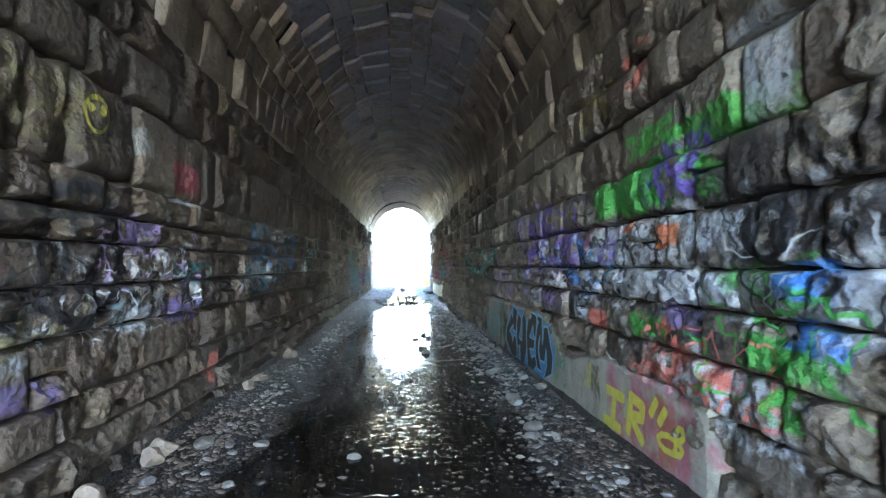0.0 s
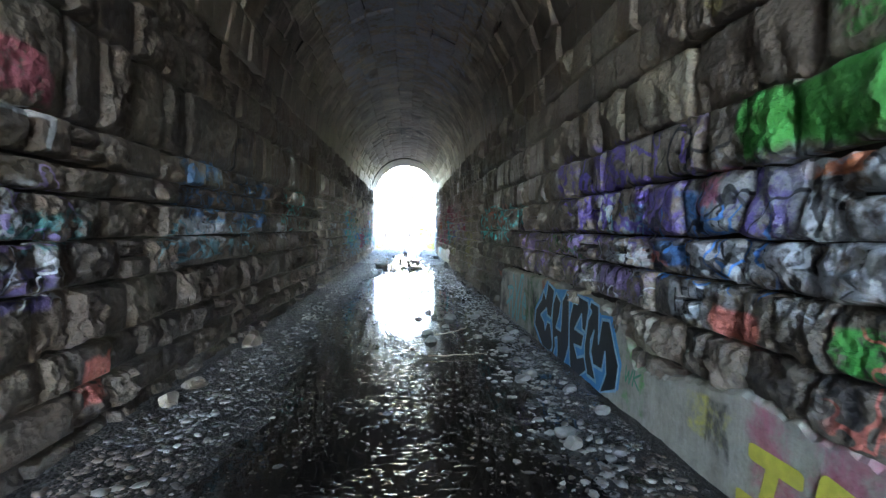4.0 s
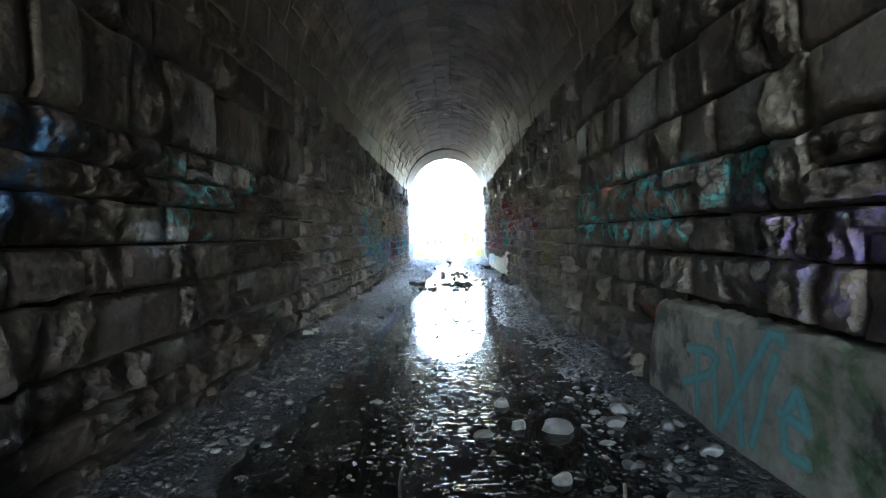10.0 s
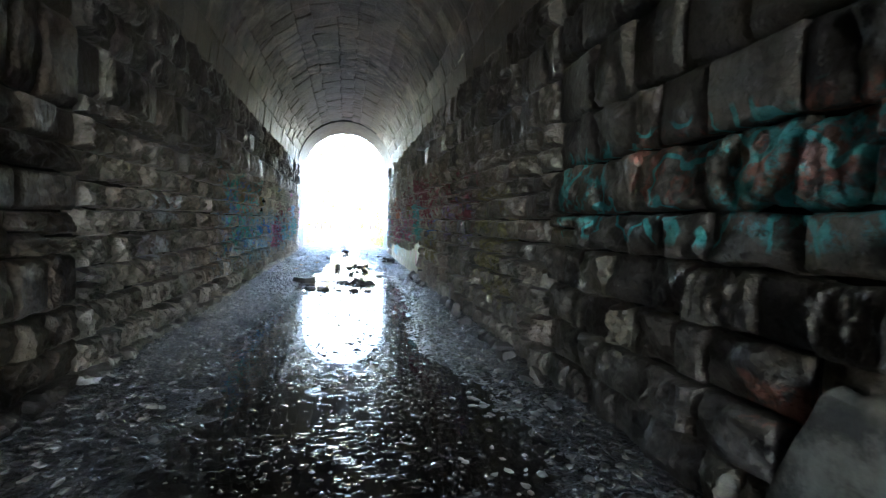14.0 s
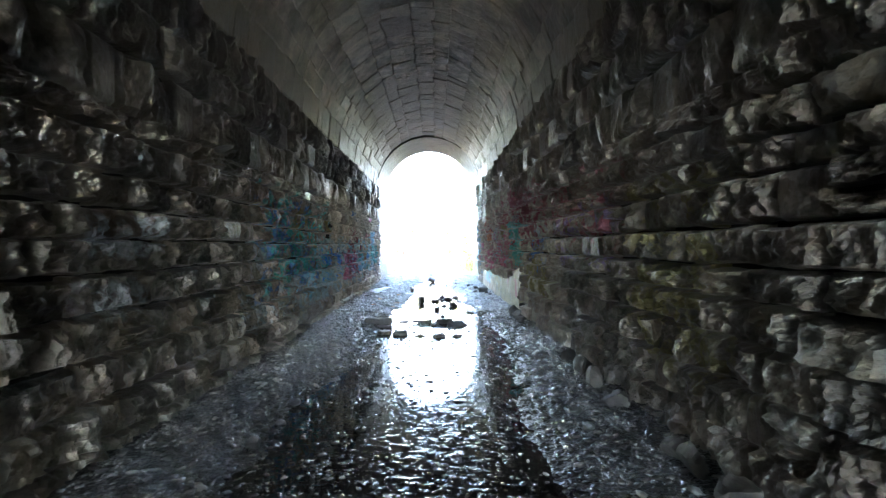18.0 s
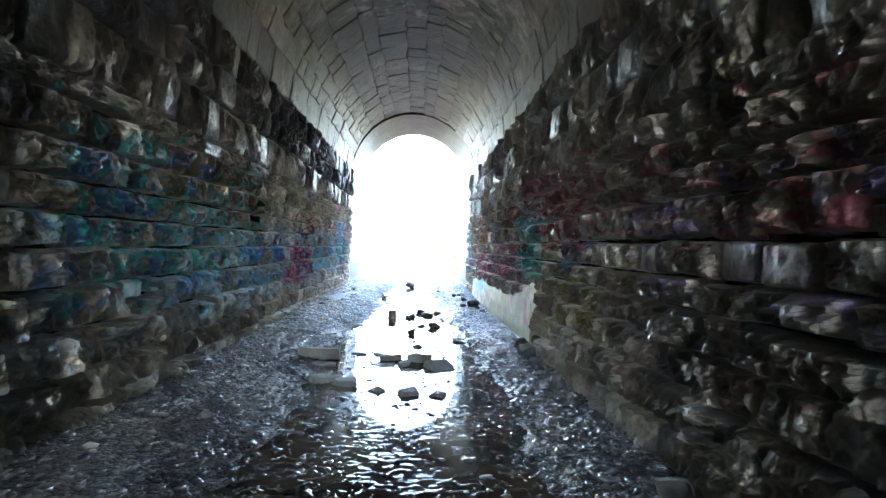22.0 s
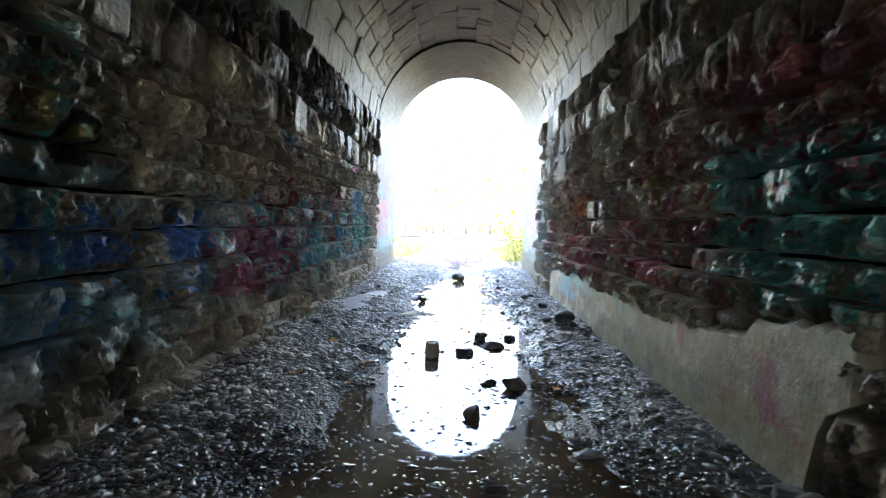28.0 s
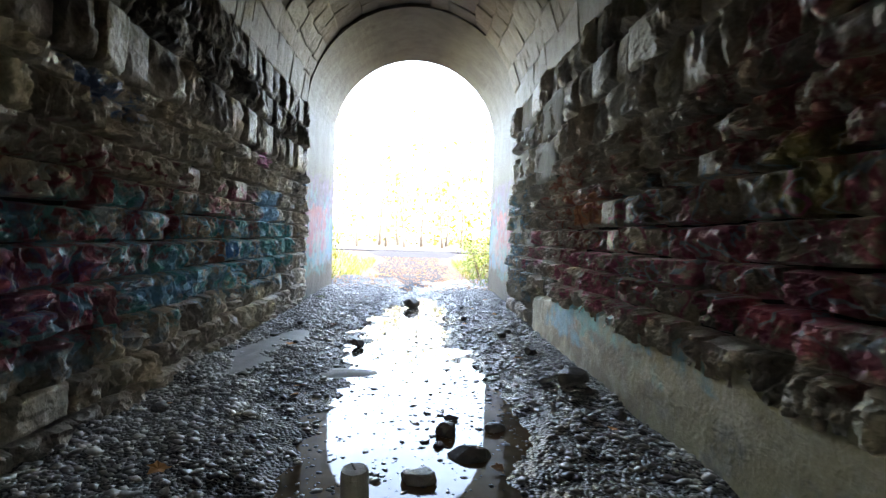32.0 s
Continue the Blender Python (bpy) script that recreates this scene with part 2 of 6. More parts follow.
def stone_material(name, sprays=(), rings=(), strokes=(), scribbles=(), island=False, relief=0.03, tint=1.0, wet=0.10, soot=0.3, soot_shade=0.0, vary=1.0, warm=1.0, gloss=0.45):
    m, k, bsdf = material(name)
    geo = k.n.new("ShaderNodeNewGeometry")
    where = geo.outputs["Position"]
    rnd = geo.outputs["Random Per Island"] if island else k.n.new("ShaderNodeObjectInfo").outputs["Random"]
    base = k.ramp(rnd, [(0.0, (0.115, 0.10, 0.086)), (0.25, (0.165, 0.15, 0.13)), (0.5, (0.20, 0.178, 0.15)), (0.7, (0.17, 0.142, 0.12)), (0.85, (0.225, 0.205, 0.165)), (1.0, (0.27, 0.25, 0.215))])
    base = k.mix(vary, (0.175, 0.155, 0.13, 1), base)
    big = k.noise(where, 1.6, 5, 0.6)[0]
    fine = k.noise(where, 14.0, 6, 0.65)[0]
    grit = k.noise(where, 38.0, 5, 0.7)[0]
    col = k.mix(0.7, base, k.ramp(big, [(0.32, (0.62, 0.6, 0.57)), (0.52, (1, 0.98, 0.95)), (0.72, (1.25, 1.18, 1.06))]), "MULTIPLY")
    col = k.mix(0.6, col, k.ramp(fine, [(0.32, (0.6, 0.59, 0.58)), (0.6, (1.12, 1.12, 1.12))]), "MULTIPLY")
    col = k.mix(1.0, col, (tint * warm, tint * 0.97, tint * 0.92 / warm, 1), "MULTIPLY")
    stain = k.step(k.noise(k.vec("MULTIPLY", where, (1, 1, 0.6)), 1.1, 6, 0.68, 0.5)[0], 0.54, 0.70)
    col = k.mix(k.math("MULTIPLY", stain, soot), col, (0.035, 0.031, 0.028, 1))
    # Soot and shade by height, put into the colour: upper walls, vault haunches.
    if soot_shade:
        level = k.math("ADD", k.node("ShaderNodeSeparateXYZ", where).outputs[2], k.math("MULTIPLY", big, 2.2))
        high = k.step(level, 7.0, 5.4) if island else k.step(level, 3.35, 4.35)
        col = k.mix(k.math("MULTIPLY", high, soot_shade), col, (0.042, 0.037, 0.033, 1))
    for s in sprays:
        col = spray(k, where, col, *s, stone=rnd)
    for q in scribbles:
        col = scribble(k, where, col, *q)
    for q in strokes:
        col = stroke(k, where, col, *q)
    for r in rings:
        col = ring(k, where, col, *r)
    col = k.mix(0.4, col, k.ramp(grit, [(0.34, (0.42, 0.41, 0.4)), (0.5, (1, 1, 1)), (0.68, (1.2, 1.2, 1.2))]), "MULTIPLY")
    chips = k.noise(where, 7.0, 4, 0.6, 0.5)[0]
    cracks = k.n.new("ShaderNodeTexVoronoi")
    cracks.inputs["Scale"].default_value = 15.0
    k.put(cracks.inputs["Vector"], k.vec("ADD", where, k.vec("MULTIPLY", k.noise(where, 9.0, 2)[1], (0.06, 0.06, 0.06))))
    h = k.math("ADD", k.math("ADD", k.math("MULTIPLY", chips, 1.2), k.math("MULTIPLY", fine, 0.7)), k.math("ADD", k.math("MULTIPLY", grit, 0.35), k.math("MULTIPLY", cracks.outputs["Distance"], 0.0 if island else 0.6)))
    rough = k.math("ADD", 0.45 - wet, k.math("MULTIPLY", fine, 0.35))
    finish(k, bsdf, col, rough, k.bump(h, 0.9, relief), gloss)
    return m


def concrete_material(name, base, sprays=(), rough0=0.6):
    m, k, bsdf = material(name)
    where = k.n.new("ShaderNodeNewGeometry").outputs["Position"]
    big = k.noise(where, 1.1, 5, 0.6)[0]
    fine = k.noise(where, 30.0, 5, 0.6)[0]
    streak = k.noise(k.vec("MULTIPLY", where, (3, 3, 0.5)), 1.5, 4)[0]
    col = k.mix(0.75, (*base, 1), k.ramp(big, [(0.3, (0.6, 0.58, 0.52)), (0.6, (1.1, 1.1, 1.05))]), "MULTIPLY")
    col = k.mix(0.5, col, k.ramp(streak, [(0.35, (0.5, 0.5, 0.42)), (0.6, (1.1, 1.1, 1.1))]), "MULTIPLY")
    col = k.mix(0.35, col, k.ramp(fine, [(0.3, (0.6, 0.6, 0.6)), (0.7, (1.2, 1.2, 1.2))]), "MULTIPLY")
    for s in sprays:
        col = spray(k, where, col, *s, 3.0, 0.10)
    pits = k.noise(where, 7.0, 8, 0.7, 0.4)[0]
    col = k.mix(0.45, col, k.ramp(pits, [(0.32, (0.35, 0.33, 0.3)), (0.5, (0.95, 0.95, 0.93)), (0.7, (1.2, 1.2, 1.2))]), "MULTIPLY")
    h = k.math("ADD", k.math("ADD", fine, k.math("MULTIPLY", pits, 2.5)), k.math("MULTIPLY", big, 2.0))
    finish(k, bsdf, col, k.math("ADD", rough0, k.math("MULTIPLY", fine, 0.25)), k.bump(h, 0.5, 0.016), 0.4)
    return m


def plain(name, colour, rough=0.6, scale=8.0, depth=0.01, spec=0.4, contrast=0.5, rnd=False, wetline=False):
    """A matt surface with grain at two scales."""
    m, k, bsdf = material(name)
    where = k.n.new("ShaderNodeNewGeometry").outputs["Position"]
    a, b = k.noise(where, scale, 5)[0], k.noise(where, scale * 6, 4)[0]
    col = k.mix(contrast, (*colour, 1), k.ramp(a, [(0.3, (0.45, 0.45, 0.45)), (0.7, (1.35, 1.35, 1.35))]), "MULTIPLY")
    if rnd:
        col = k.mix(0.8, col, k.ramp(k.n.new("ShaderNodeNewGeometry").outputs["Random Per Island"], [(0.0, (0.5, 0.5, 0.5)), (0.5, (0.95, 0.93, 0.9)), (0.85, (1.15, 1.1, 1.0)), (1.0, (1.6, 1.55, 1.5))]), "MULTIPLY")
    if wetline:
        wet = k.step(k.math("ADD", k.node("ShaderNodeSeparateXYZ", where).outputs[2], k.math("MULTIPLY", k.noise(where, 3.0, 3)[0], 0.06)), 0.14, 0.03)
        col = k.mix(k.math("MULTIPLY", wet, 0.7), col, (0.014, 0.0125, 0.011, 1))
    h = k.math("ADD", a, k.math("MULTIPLY", b, 0.4))
    finish(k, bsdf, col, k.math("ADD", rough, k.math("MULTIPLY", b, 0.2)), k.bump(h, 0.6, depth), spec)
    return m


GREEN, PURPLE, BLUE, WHITE = (0.05, 0.34, 0.05), (0.12, 0.08, 0.36), (0.06, 0.22, 0.55), (0.55, 0.6, 0.66)
ORANGE, RED, PINK, TEAL = (0.65, 0.18, 0.05), (0.5, 0.08, 0.08), (0.45, 0.13, 0.2), (0.06, 0.4, 0.4)
YELLOW, BLACK, VIOLET, SKYBLUE = (0.62, 0.58, 0.06), (0.012, 0.012, 0.014), (0.24, 0.18, 0.38), (0.17, 0.42, 0.58)
MAROON, OLIVE, BRICK = (0.27, 0.06, 0.085), (0.24, 0.22, 0.08), (0.35, 0.12, 0.08)

CORAL, SILVER, LIME, DEEPBLUE, DIMBLUE = (0.6, 0.17, 0.13), (0.40, 0.43, 0.46), (0.045, 0.34, 0.05), (0.05, 0.24, 0.66), (0.04, 0.12, 0.24)
# paint, y, z, half width, half height, cover, seed
RIGHT_SPRAYS = [
    [(SILVER, 3.5, 1.7, 2.4, 0.42, 0.52, 1), (BLACK, 2.4, 2.05, 1.2, 0.4, 0.56, 2), (BLACK, 3.3, 1.4, 2.2, 0.6, 0.43, 13), (LIME, 4.65, 2.3, 0.75, 0.2, 0.62, 3), (LIME, 3.4, 2.6, 0.7, 0.12, 0.6, 4), (LIME, 3.7, 2.28, 0.4, 0.16, 0.55, 12),
     (LIME, 4.3, 2.72, 0.4, 0.12, 0.5, 14), (PURPLE, 3.78, 2.4, 0.36, 0.26, 0.46, 5), (ORANGE, 3.92, 1.87, 0.17, 0.09, 0.66, 6), (ORANGE, 4.68, 2.0, 0.22, 0.06, 0.58, 15), (SILVER, 5.12, 1.88, 0.24, 0.17, 0.66, 16), (SILVER, 3.3, 1.86, 0.4, 0.16, 0.56, 17),
     (SILVER, 3.75, 1.5, 0.7, 0.12, 0.56, 18), (VIOLET, 3.78, 1.25, 0.28, 0.1, 0.68, 11), (BLACK, 3.56, 1.22, 0.12, 0.12, 0.66, 19), (CORAL, 4.08, 0.86, 0.3, 0.14, 0.5, 7), (CORAL, 3.5, 0.92, 0.4, 0.12, 0.5, 20), (CORAL, 3.2, 0.88, 0.22, 0.1, 0.52, 35), (SILVER, 3.3, 0.8, 0.9, 0.3, 0.43, 36),
     (LIME, 4.3, 1.12, 0.3, 0.1, 0.58, 37), (LIME, 2.75, 1.13, 0.34, 0.13, 0.64, 38), (GREEN, 2.9, 1.56, 0.4, 0.12, 0.5, 39), (LIME, 2.72, 0.84, 0.12, 0.12, 0.55, 40), (DEEPBLUE, 2.5, 1.56, 0.26, 0.1, 0.62, 8), (DEEPBLUE, 2.5, 1.28, 0.24, 0.1, 0.7, 9), (SILVER, 2.1, 1.5, 0.3, 0.3, 0.6, 48),
     (CORAL, 4.45, 3.42, 0.3, 0.2, 0.46, 49), (OLIVE, 5.4, 3.3, 0.4, 0.2, 0.5, 50), (PURPLE, 5.6, 1.86, 0.7, 0.22, 0.46, 51), (BLUE, 5.8, 1.8, 0.22, 0.16, 0.56, 52), (PINK, 5.67, 1.93, 0.16, 0.14, 0.56, 53), (CORAL, 5.35, 1.08, 0.22, 0.1, 0.62, 54), (SILVER, 5.36, 1.5, 0.4, 0.12, 0.58, 55), (SILVER, 2.9, 2.85, 0.3, 0.35, 0.54, 10)],
    [(VIOLET, 8.5, 1.32, 2.2, 0.3, 0.44, 21), (PURPLE, 6.43, 1.8, 0.4, 0.2, 0.64, 22), (BLUE, 6.12, 1.49, 0.28, 0.09, 0.64, 23), (BLACK, 7.6, 1.6, 1.8, 0.7, 0.43, 31), (CORAL, 6.42, 1.45, 0.24, 0.06, 0.62, 24), (PURPLE, 7.4, 2.28, 0.4, 0.26, 0.52, 25), (SKYBLUE, 7.0, 1.75, 0.5, 0.14, 0.5, 33),
     (SILVER, 6.9, 1.47, 0.5, 0.1, 0.54, 34), (PURPLE, 8.6, 2.3, 0.35, 0.3, 0.46, 56), (PURPLE, 7.7, 1.95, 0.35, 0.2, 0.52, 57), (SILVER, 7.42, 1.9, 0.2, 0.12, 0.6, 58), (BLUE, 7.28, 1.84, 0.18, 0.16, 0.56, 59), ((0.04, 0.16, 0.06), 8.8, 1.48, 0.7, 0.14, 0.52, 26), (SILVER, 7.6, 1.2, 0.4, 0.1, 0.54, 60), (SILVER, 5.88, 1.16, 0.24, 0.12, 0.6, 76), (VIOLET, 7.3, 1.22, 0.34, 0.1, 0.58, 69),
     (TEAL, 11.3, 1.9, 0.4, 0.2, 0.5, 27), (TEAL, 12.7, 1.8, 0.7, 0.3, 0.46, 70), (TEAL, 14.9, 1.85, 0.4, 0.28, 0.52, 28), (BRICK, 13.2, 1.9, 0.9, 0.25, 0.45, 29), (BRICK, 12.6, 0.7, 0.5, 0.12, 0.45, 30)],
    [(OLIVE, 17.4, 1.3, 0.8, 0.7, 0.48, 41), (MAROON, 20.2, 1.9, 1.8, 0.5, 0.44, 42), (VIOLET, 19.6, 1.6, 1.2, 0.35, 0.42, 43), (MAROON, 23.6, 2.1, 1.4, 0.5, 0.54, 44), (TEAL, 24.4, 1.5, 0.6, 0.5, 0.5, 45), (OLIVE, 22.6, 0.95, 0.9, 0.3, 0.5, 46), (BLUE, 22.3, 1.35, 0.5, 0.3, 0.44, 72), (SILVER, 21.6, 1.6, 0.7, 0.2, 0.46, 47)],
    [(TEAL, 25.0, 1.65, 0.6, 0.45, 0.58, 61), (MAROON, 25.9, 2.35, 1.6, 0.4, 0.5, 62), (MAROON, 28.4, 1.6, 3.0, 0.7, 0.43, 71), (PINK, 26.6, 1.35, 0.9, 0.22, 0.5, 63), ((0.62, 0.14, 0.2), 26.9, 1.05, 0.4, 0.1, 0.56, 73), (PINK, 27.7, 1.38, 0.3, 0.2, 0.52, 74), (BRICK, 30.5, 2.2, 0.5, 0.2, 0.5, 64), ((0.55, 0.12, 0.22), 29.4, 1.1, 1.4, 0.3, 0.46, 67), ((0.62, 0.26, 0.12), 29.9, 1.78, 0.35, 0.16, 0.58, 68),
     (SKYBLUE, 33.6, 1.4, 0.9, 0.8, 0.46, 65), (PINK, 32.3, 1.3, 0.5, 0.3, 0.5, 75), (OLIVE, 26.8, 1.8, 0.25, 0.2, 0.54, 66)],
]
LEFT_SPRAYS = [
    [(BLACK, 3.7, 1.6, 0.9, 0.5, 0.44, 101), ((0.15, 0.11, 0.22), 4.62, 1.92, 0.22, 0.16, 0.54, 102), (SILVER, 4.4, 1.5, 1.6, 0.4, 0.43, 103), ((0.09, 0.065, 0.2), 5.4, 1.24, 0.4, 0.12, 0.52, 104), ((0.13, 0.22, 0.25), 4.5, 1.27, 0.3, 0.12, 0.48, 108), (SILVER, 4.55, 1.22, 0.2, 0.12, 0.55, 109),
     ((0.12, 0.108, 0.055), 3.5, 2.75, 0.5, 0.3, 0.44, 105), ((0.12, 0.09, 0.2), 3.2, 0.87, 0.3, 0.12, 0.48, 106), (MAROON, 5.5, 2.55, 0.3, 0.16, 0.52, 107), ((0.2, 0.2, 0.19), 4.64, 2.72, 0.14, 0.12, 0.48, 110), ((0.16, 0.145, 0.07), 3.3, 1.2, 0.4, 0.2, 0.46, 111), ((0.05, 0.2, 0.21), 5.6, 1.6, 0.5, 0.14, 0.45, 112)],
    [((0.1, 0.25, 0.32), 8.4, 1.38, 0.9, 0.1, 0.52, 121), (DIMBLUE, 8.0, 1.96, 0.3, 0.3, 0.5, 122), (DIMBLUE, 9.3, 1.86, 0.3, 0.3, 0.48, 126), (DIMBLUE, 10.5, 1.95, 0.4, 0.3, 0.46, 127), (DIMBLUE, 8.2, 2.25, 0.5, 0.1, 0.46, 128), (CORAL, 6.25, 0.5, 0.16, 0.18, 0.6, 123), (TEAL, 12.8, 1.9, 1.0, 0.4, 0.42, 124), (SILVER, 8.2, 1.6, 0.6, 0.13, 0.54, 125), (SILVER, 11.9, 1.55, 0.4, 0.14, 0.54, 129)],
    # First patch here is light put into the lower wall's colour, not a tag.
    [((0.28, 0.34, 0.38), 22.2, 1.0, 2.4, 0.6, 0.47, 150), (SILVER, 17.4, 1.6, 0.5, 0.15, 0.52, 141), (SILVER, 17.2, 1.15, 0.4, 0.15, 0.52, 142), (BLUE, 21.8, 1.5, 1.5, 0.7, 0.45, 143), (TEAL, 22.5, 1.6, 2.0, 0.7, 0.45, 144), (SKYBLUE, 23.4, 1.2, 1.6, 0.5, 0.46, 147), (OLIVE, 22.6, 1.8, 0.8, 0.3, 0.5, 145), (DEEPBLUE, 24.55, 1.22, 0.35, 0.1, 0.62, 146), (SKYBLUE, 24.3, 0.85, 0.5, 0.14, 0.52, 148), (OLIVE, 24.4, 1.85, 0.3, 0.2, 0.56, 149)],
    # Again the first patch only brightens the lower wall through its colour.
    [((0.30, 0.40, 0.46), 26.0, 1.1, 2.6, 0.6, 0.5, 179), (SKYBLUE, 29.5, 1.15, 3.6, 0.5, 0.49, 161), (TEAL, 29.5, 1.2, 2.4, 0.5, 0.46, 169), (DEEPBLUE, 25.65, 1.22, 0.4, 0.14, 0.68, 162), ((0.52, 0.14, 0.26), 26.46, 0.84, 0.5, 0.14, 0.7, 163), ((0.6, 0.2, 0.4), 26.8, 1.2, 0.4, 0.14, 0.6, 173), (PURPLE, 27.5, 1.05, 0.5, 0.2, 0.54, 172), (MAROON, 27.6, 0.95, 0.9, 0.3, 0.52, 174), (MAROON, 28.2, 1.6, 1.4, 0.5, 0.43, 164),
     ((0.32, 0.66, 0.9), 32.0, 1.8, 0.45, 0.24, 0.95, 165), ((0.22, 0.55, 0.72), 29.0, 0.88, 0.7, 0.1, 0.58, 170), (TEAL, 32.6, 1.2, 0.9, 0.3, 0.54, 171), ((0.7, 0.18, 0.42), 31.9, 2.45, 0.25, 0.12, 0.56, 167), ((0.08, 0.2, 0.42), 28.2, 2.35, 0.5, 0.12, 0.52, 176), (BRICK, 30.12, 1.2, 0.2, 0.14, 0.75, 175), (BLUE, 30.5, 1.21, 0.14, 0.1, 0.62, 177), (PINK, 30.6, 1.7, 0.8, 0.25, 0.46, 178)],
]
HELP = [(6.07, 1.07, 6.07, 1.24), (5.99, 1.08, 5.99, 1.25), (6.07, 1.16, 5.99, 1.16), (5.95, 1.08, 5.95, 1.25), (5.95, 1.25, 5.89, 1.25), (5.95, 1.17, 5.9, 1.17), (5.95, 1.08, 5.89, 1.08), (5.86, 1.25, 5.86, 1.09), (5.86, 1.09, 5.8, 1.1), (5.76, 1.09, 5.76, 1.26), (5.76, 1.26, 5.69, 1.22), (5.69, 1.22, 5.76, 1.18)]
RIGHT_STROKES = [(PURPLE, 3.98, 2.16, 3.98, 2.58, 0.05), (PURPLE, 3.98, 2.58, 3.58, 2.14, 0.05), (PURPLE, 3.58, 2.14, 3.48, 2.54, 0.05)] + [(BLACK, *q, 0.014) for q in HELP]
LEFT_STROKES = [(SILVER, 5.1, 2.31, 5.8, 2.31, 0.035), (SILVER, 5.12, 2.31, 5.22, 2.12, 0.04), (SILVER, 5.8, 2.31, 5.74, 2.12, 0.035), (BLACK, 3.45, 2.0, 4.2, 2.02, 0.035), (BLACK, 4.2, 2.02, 3.6, 1.32, 0.035), (BLACK, 3.78, 2.22, 4.05, 1.36, 0.035), (BLACK, 3.78, 2.22, 3.5, 1.36, 0.035), (BLACK, 3.4, 1.5, 4.25, 1.52, 0.035)]
# paint, y, z, half width, half height, scale, line width, seed
RIGHT_SCRIBBLES = [(BLACK, 3.6, 1.65, 2.2, 0.5, 2.6, 0.022, 1), (SILVER, 3.4, 1.55, 1.9, 0.35, 3.0, 0.018, 2), (CORAL, 3.7, 0.95, 1.0, 0.3, 3.2, 0.02, 3), (LIME, 2.9, 1.15, 0.8, 0.4, 2.6, 0.02, 4), (DEEPBLUE, 5.9, 1.55, 0.9, 0.3, 3.0, 0.02, 5), (BLACK, 6.6, 1.7, 1.4, 0.6, 2.6, 0.022, 6), (SILVER, 6.4, 1.4, 1.4, 0.4, 3.0, 0.018, 7), (PURPLE, 7.3, 2.0, 1.6, 0.5, 2.4, 0.025, 8),
                   (VIOLET, 9.4, 1.4, 1.8, 0.3, 2.8, 0.02, 9), (TEAL, 13.6, 1.8, 1.8, 0.4, 2.2, 0.025, 10), (MAROON, 23.4, 1.9, 2.0, 0.5, 2.4, 0.03, 11), (TEAL, 24.8, 1.5, 0.9, 0.5, 2.4, 0.03, 12), (PINK, 27.6, 1.4, 2.4, 0.5, 2.6, 0.025, 13), ((0.3, 0.42, 0.5), 27.2, 1.5, 2.2, 0.5, 2.6, 0.018, 14), (BRICK, 30.4, 1.8, 1.2, 0.5, 2.6, 0.025, 15)]
LEFT_SCRIBBLES = [(BLACK, 4.4, 1.55, 1.6, 0.35, 2.8, 0.022, 31), (VIOLET, 4.9, 1.75, 1.2, 0.3, 2.8, 0.018, 32), (SILVER, 4.6, 1.4, 1.4, 0.3, 3.0, 0.016, 33), ((0.1, 0.25, 0.32), 8.6, 1.5, 1.6, 0.25, 2.8, 0.02, 34), (DIMBLUE, 9.2, 2.0, 1.6, 0.35, 2.4, 0.022, 35), (TEAL, 22.4, 1.5, 2.2, 0.5, 2.6, 0.025, 36), (DEEPBLUE, 24.8, 1.15, 1.2, 0.35, 2.6, 0.03, 37), (PINK, 27.0, 1.05, 1.1, 0.4, 2.6, 0.03, 38), (SKYBLUE, 29.6, 1.2, 2.6, 0.4, 2.8, 0.022, 39), (MAROON, 28.0, 1.5, 1.6, 0.5, 2.4, 0.025, 40)]
RIGHT_RINGS = [(BLACK, 2.83, 1.83, 0.17, 0.05), (BLACK, 6.02, 2.24, 0.17, 0.022)]
LEFT_RINGS = [(BLACK, 3.8, 1.74, 0.48, 0.06), ((0.34, 0.31, 0.06), 3.92, 2.76, 0.13, 0.02), ((0.34, 0.31, 0.06), 3.97, 2.8, 0.015, 0.03), ((0.34, 0.31, 0.06), 3.86, 2.8, 0.015, 0.03), (BLACK, 9.6, 2.5, 0.3, 0.04), (BLACK, 24.45, 1.84, 0.12, 0.05)]
# tint per stretch, the light level along each wall put into colour; first-half warmth
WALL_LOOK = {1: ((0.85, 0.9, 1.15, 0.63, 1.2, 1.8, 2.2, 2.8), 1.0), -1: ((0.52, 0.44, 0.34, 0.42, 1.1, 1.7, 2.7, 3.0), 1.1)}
ZONES = [-0.5, 1.0, 1.4, 2.05, 4.0]
M_WALL = {}


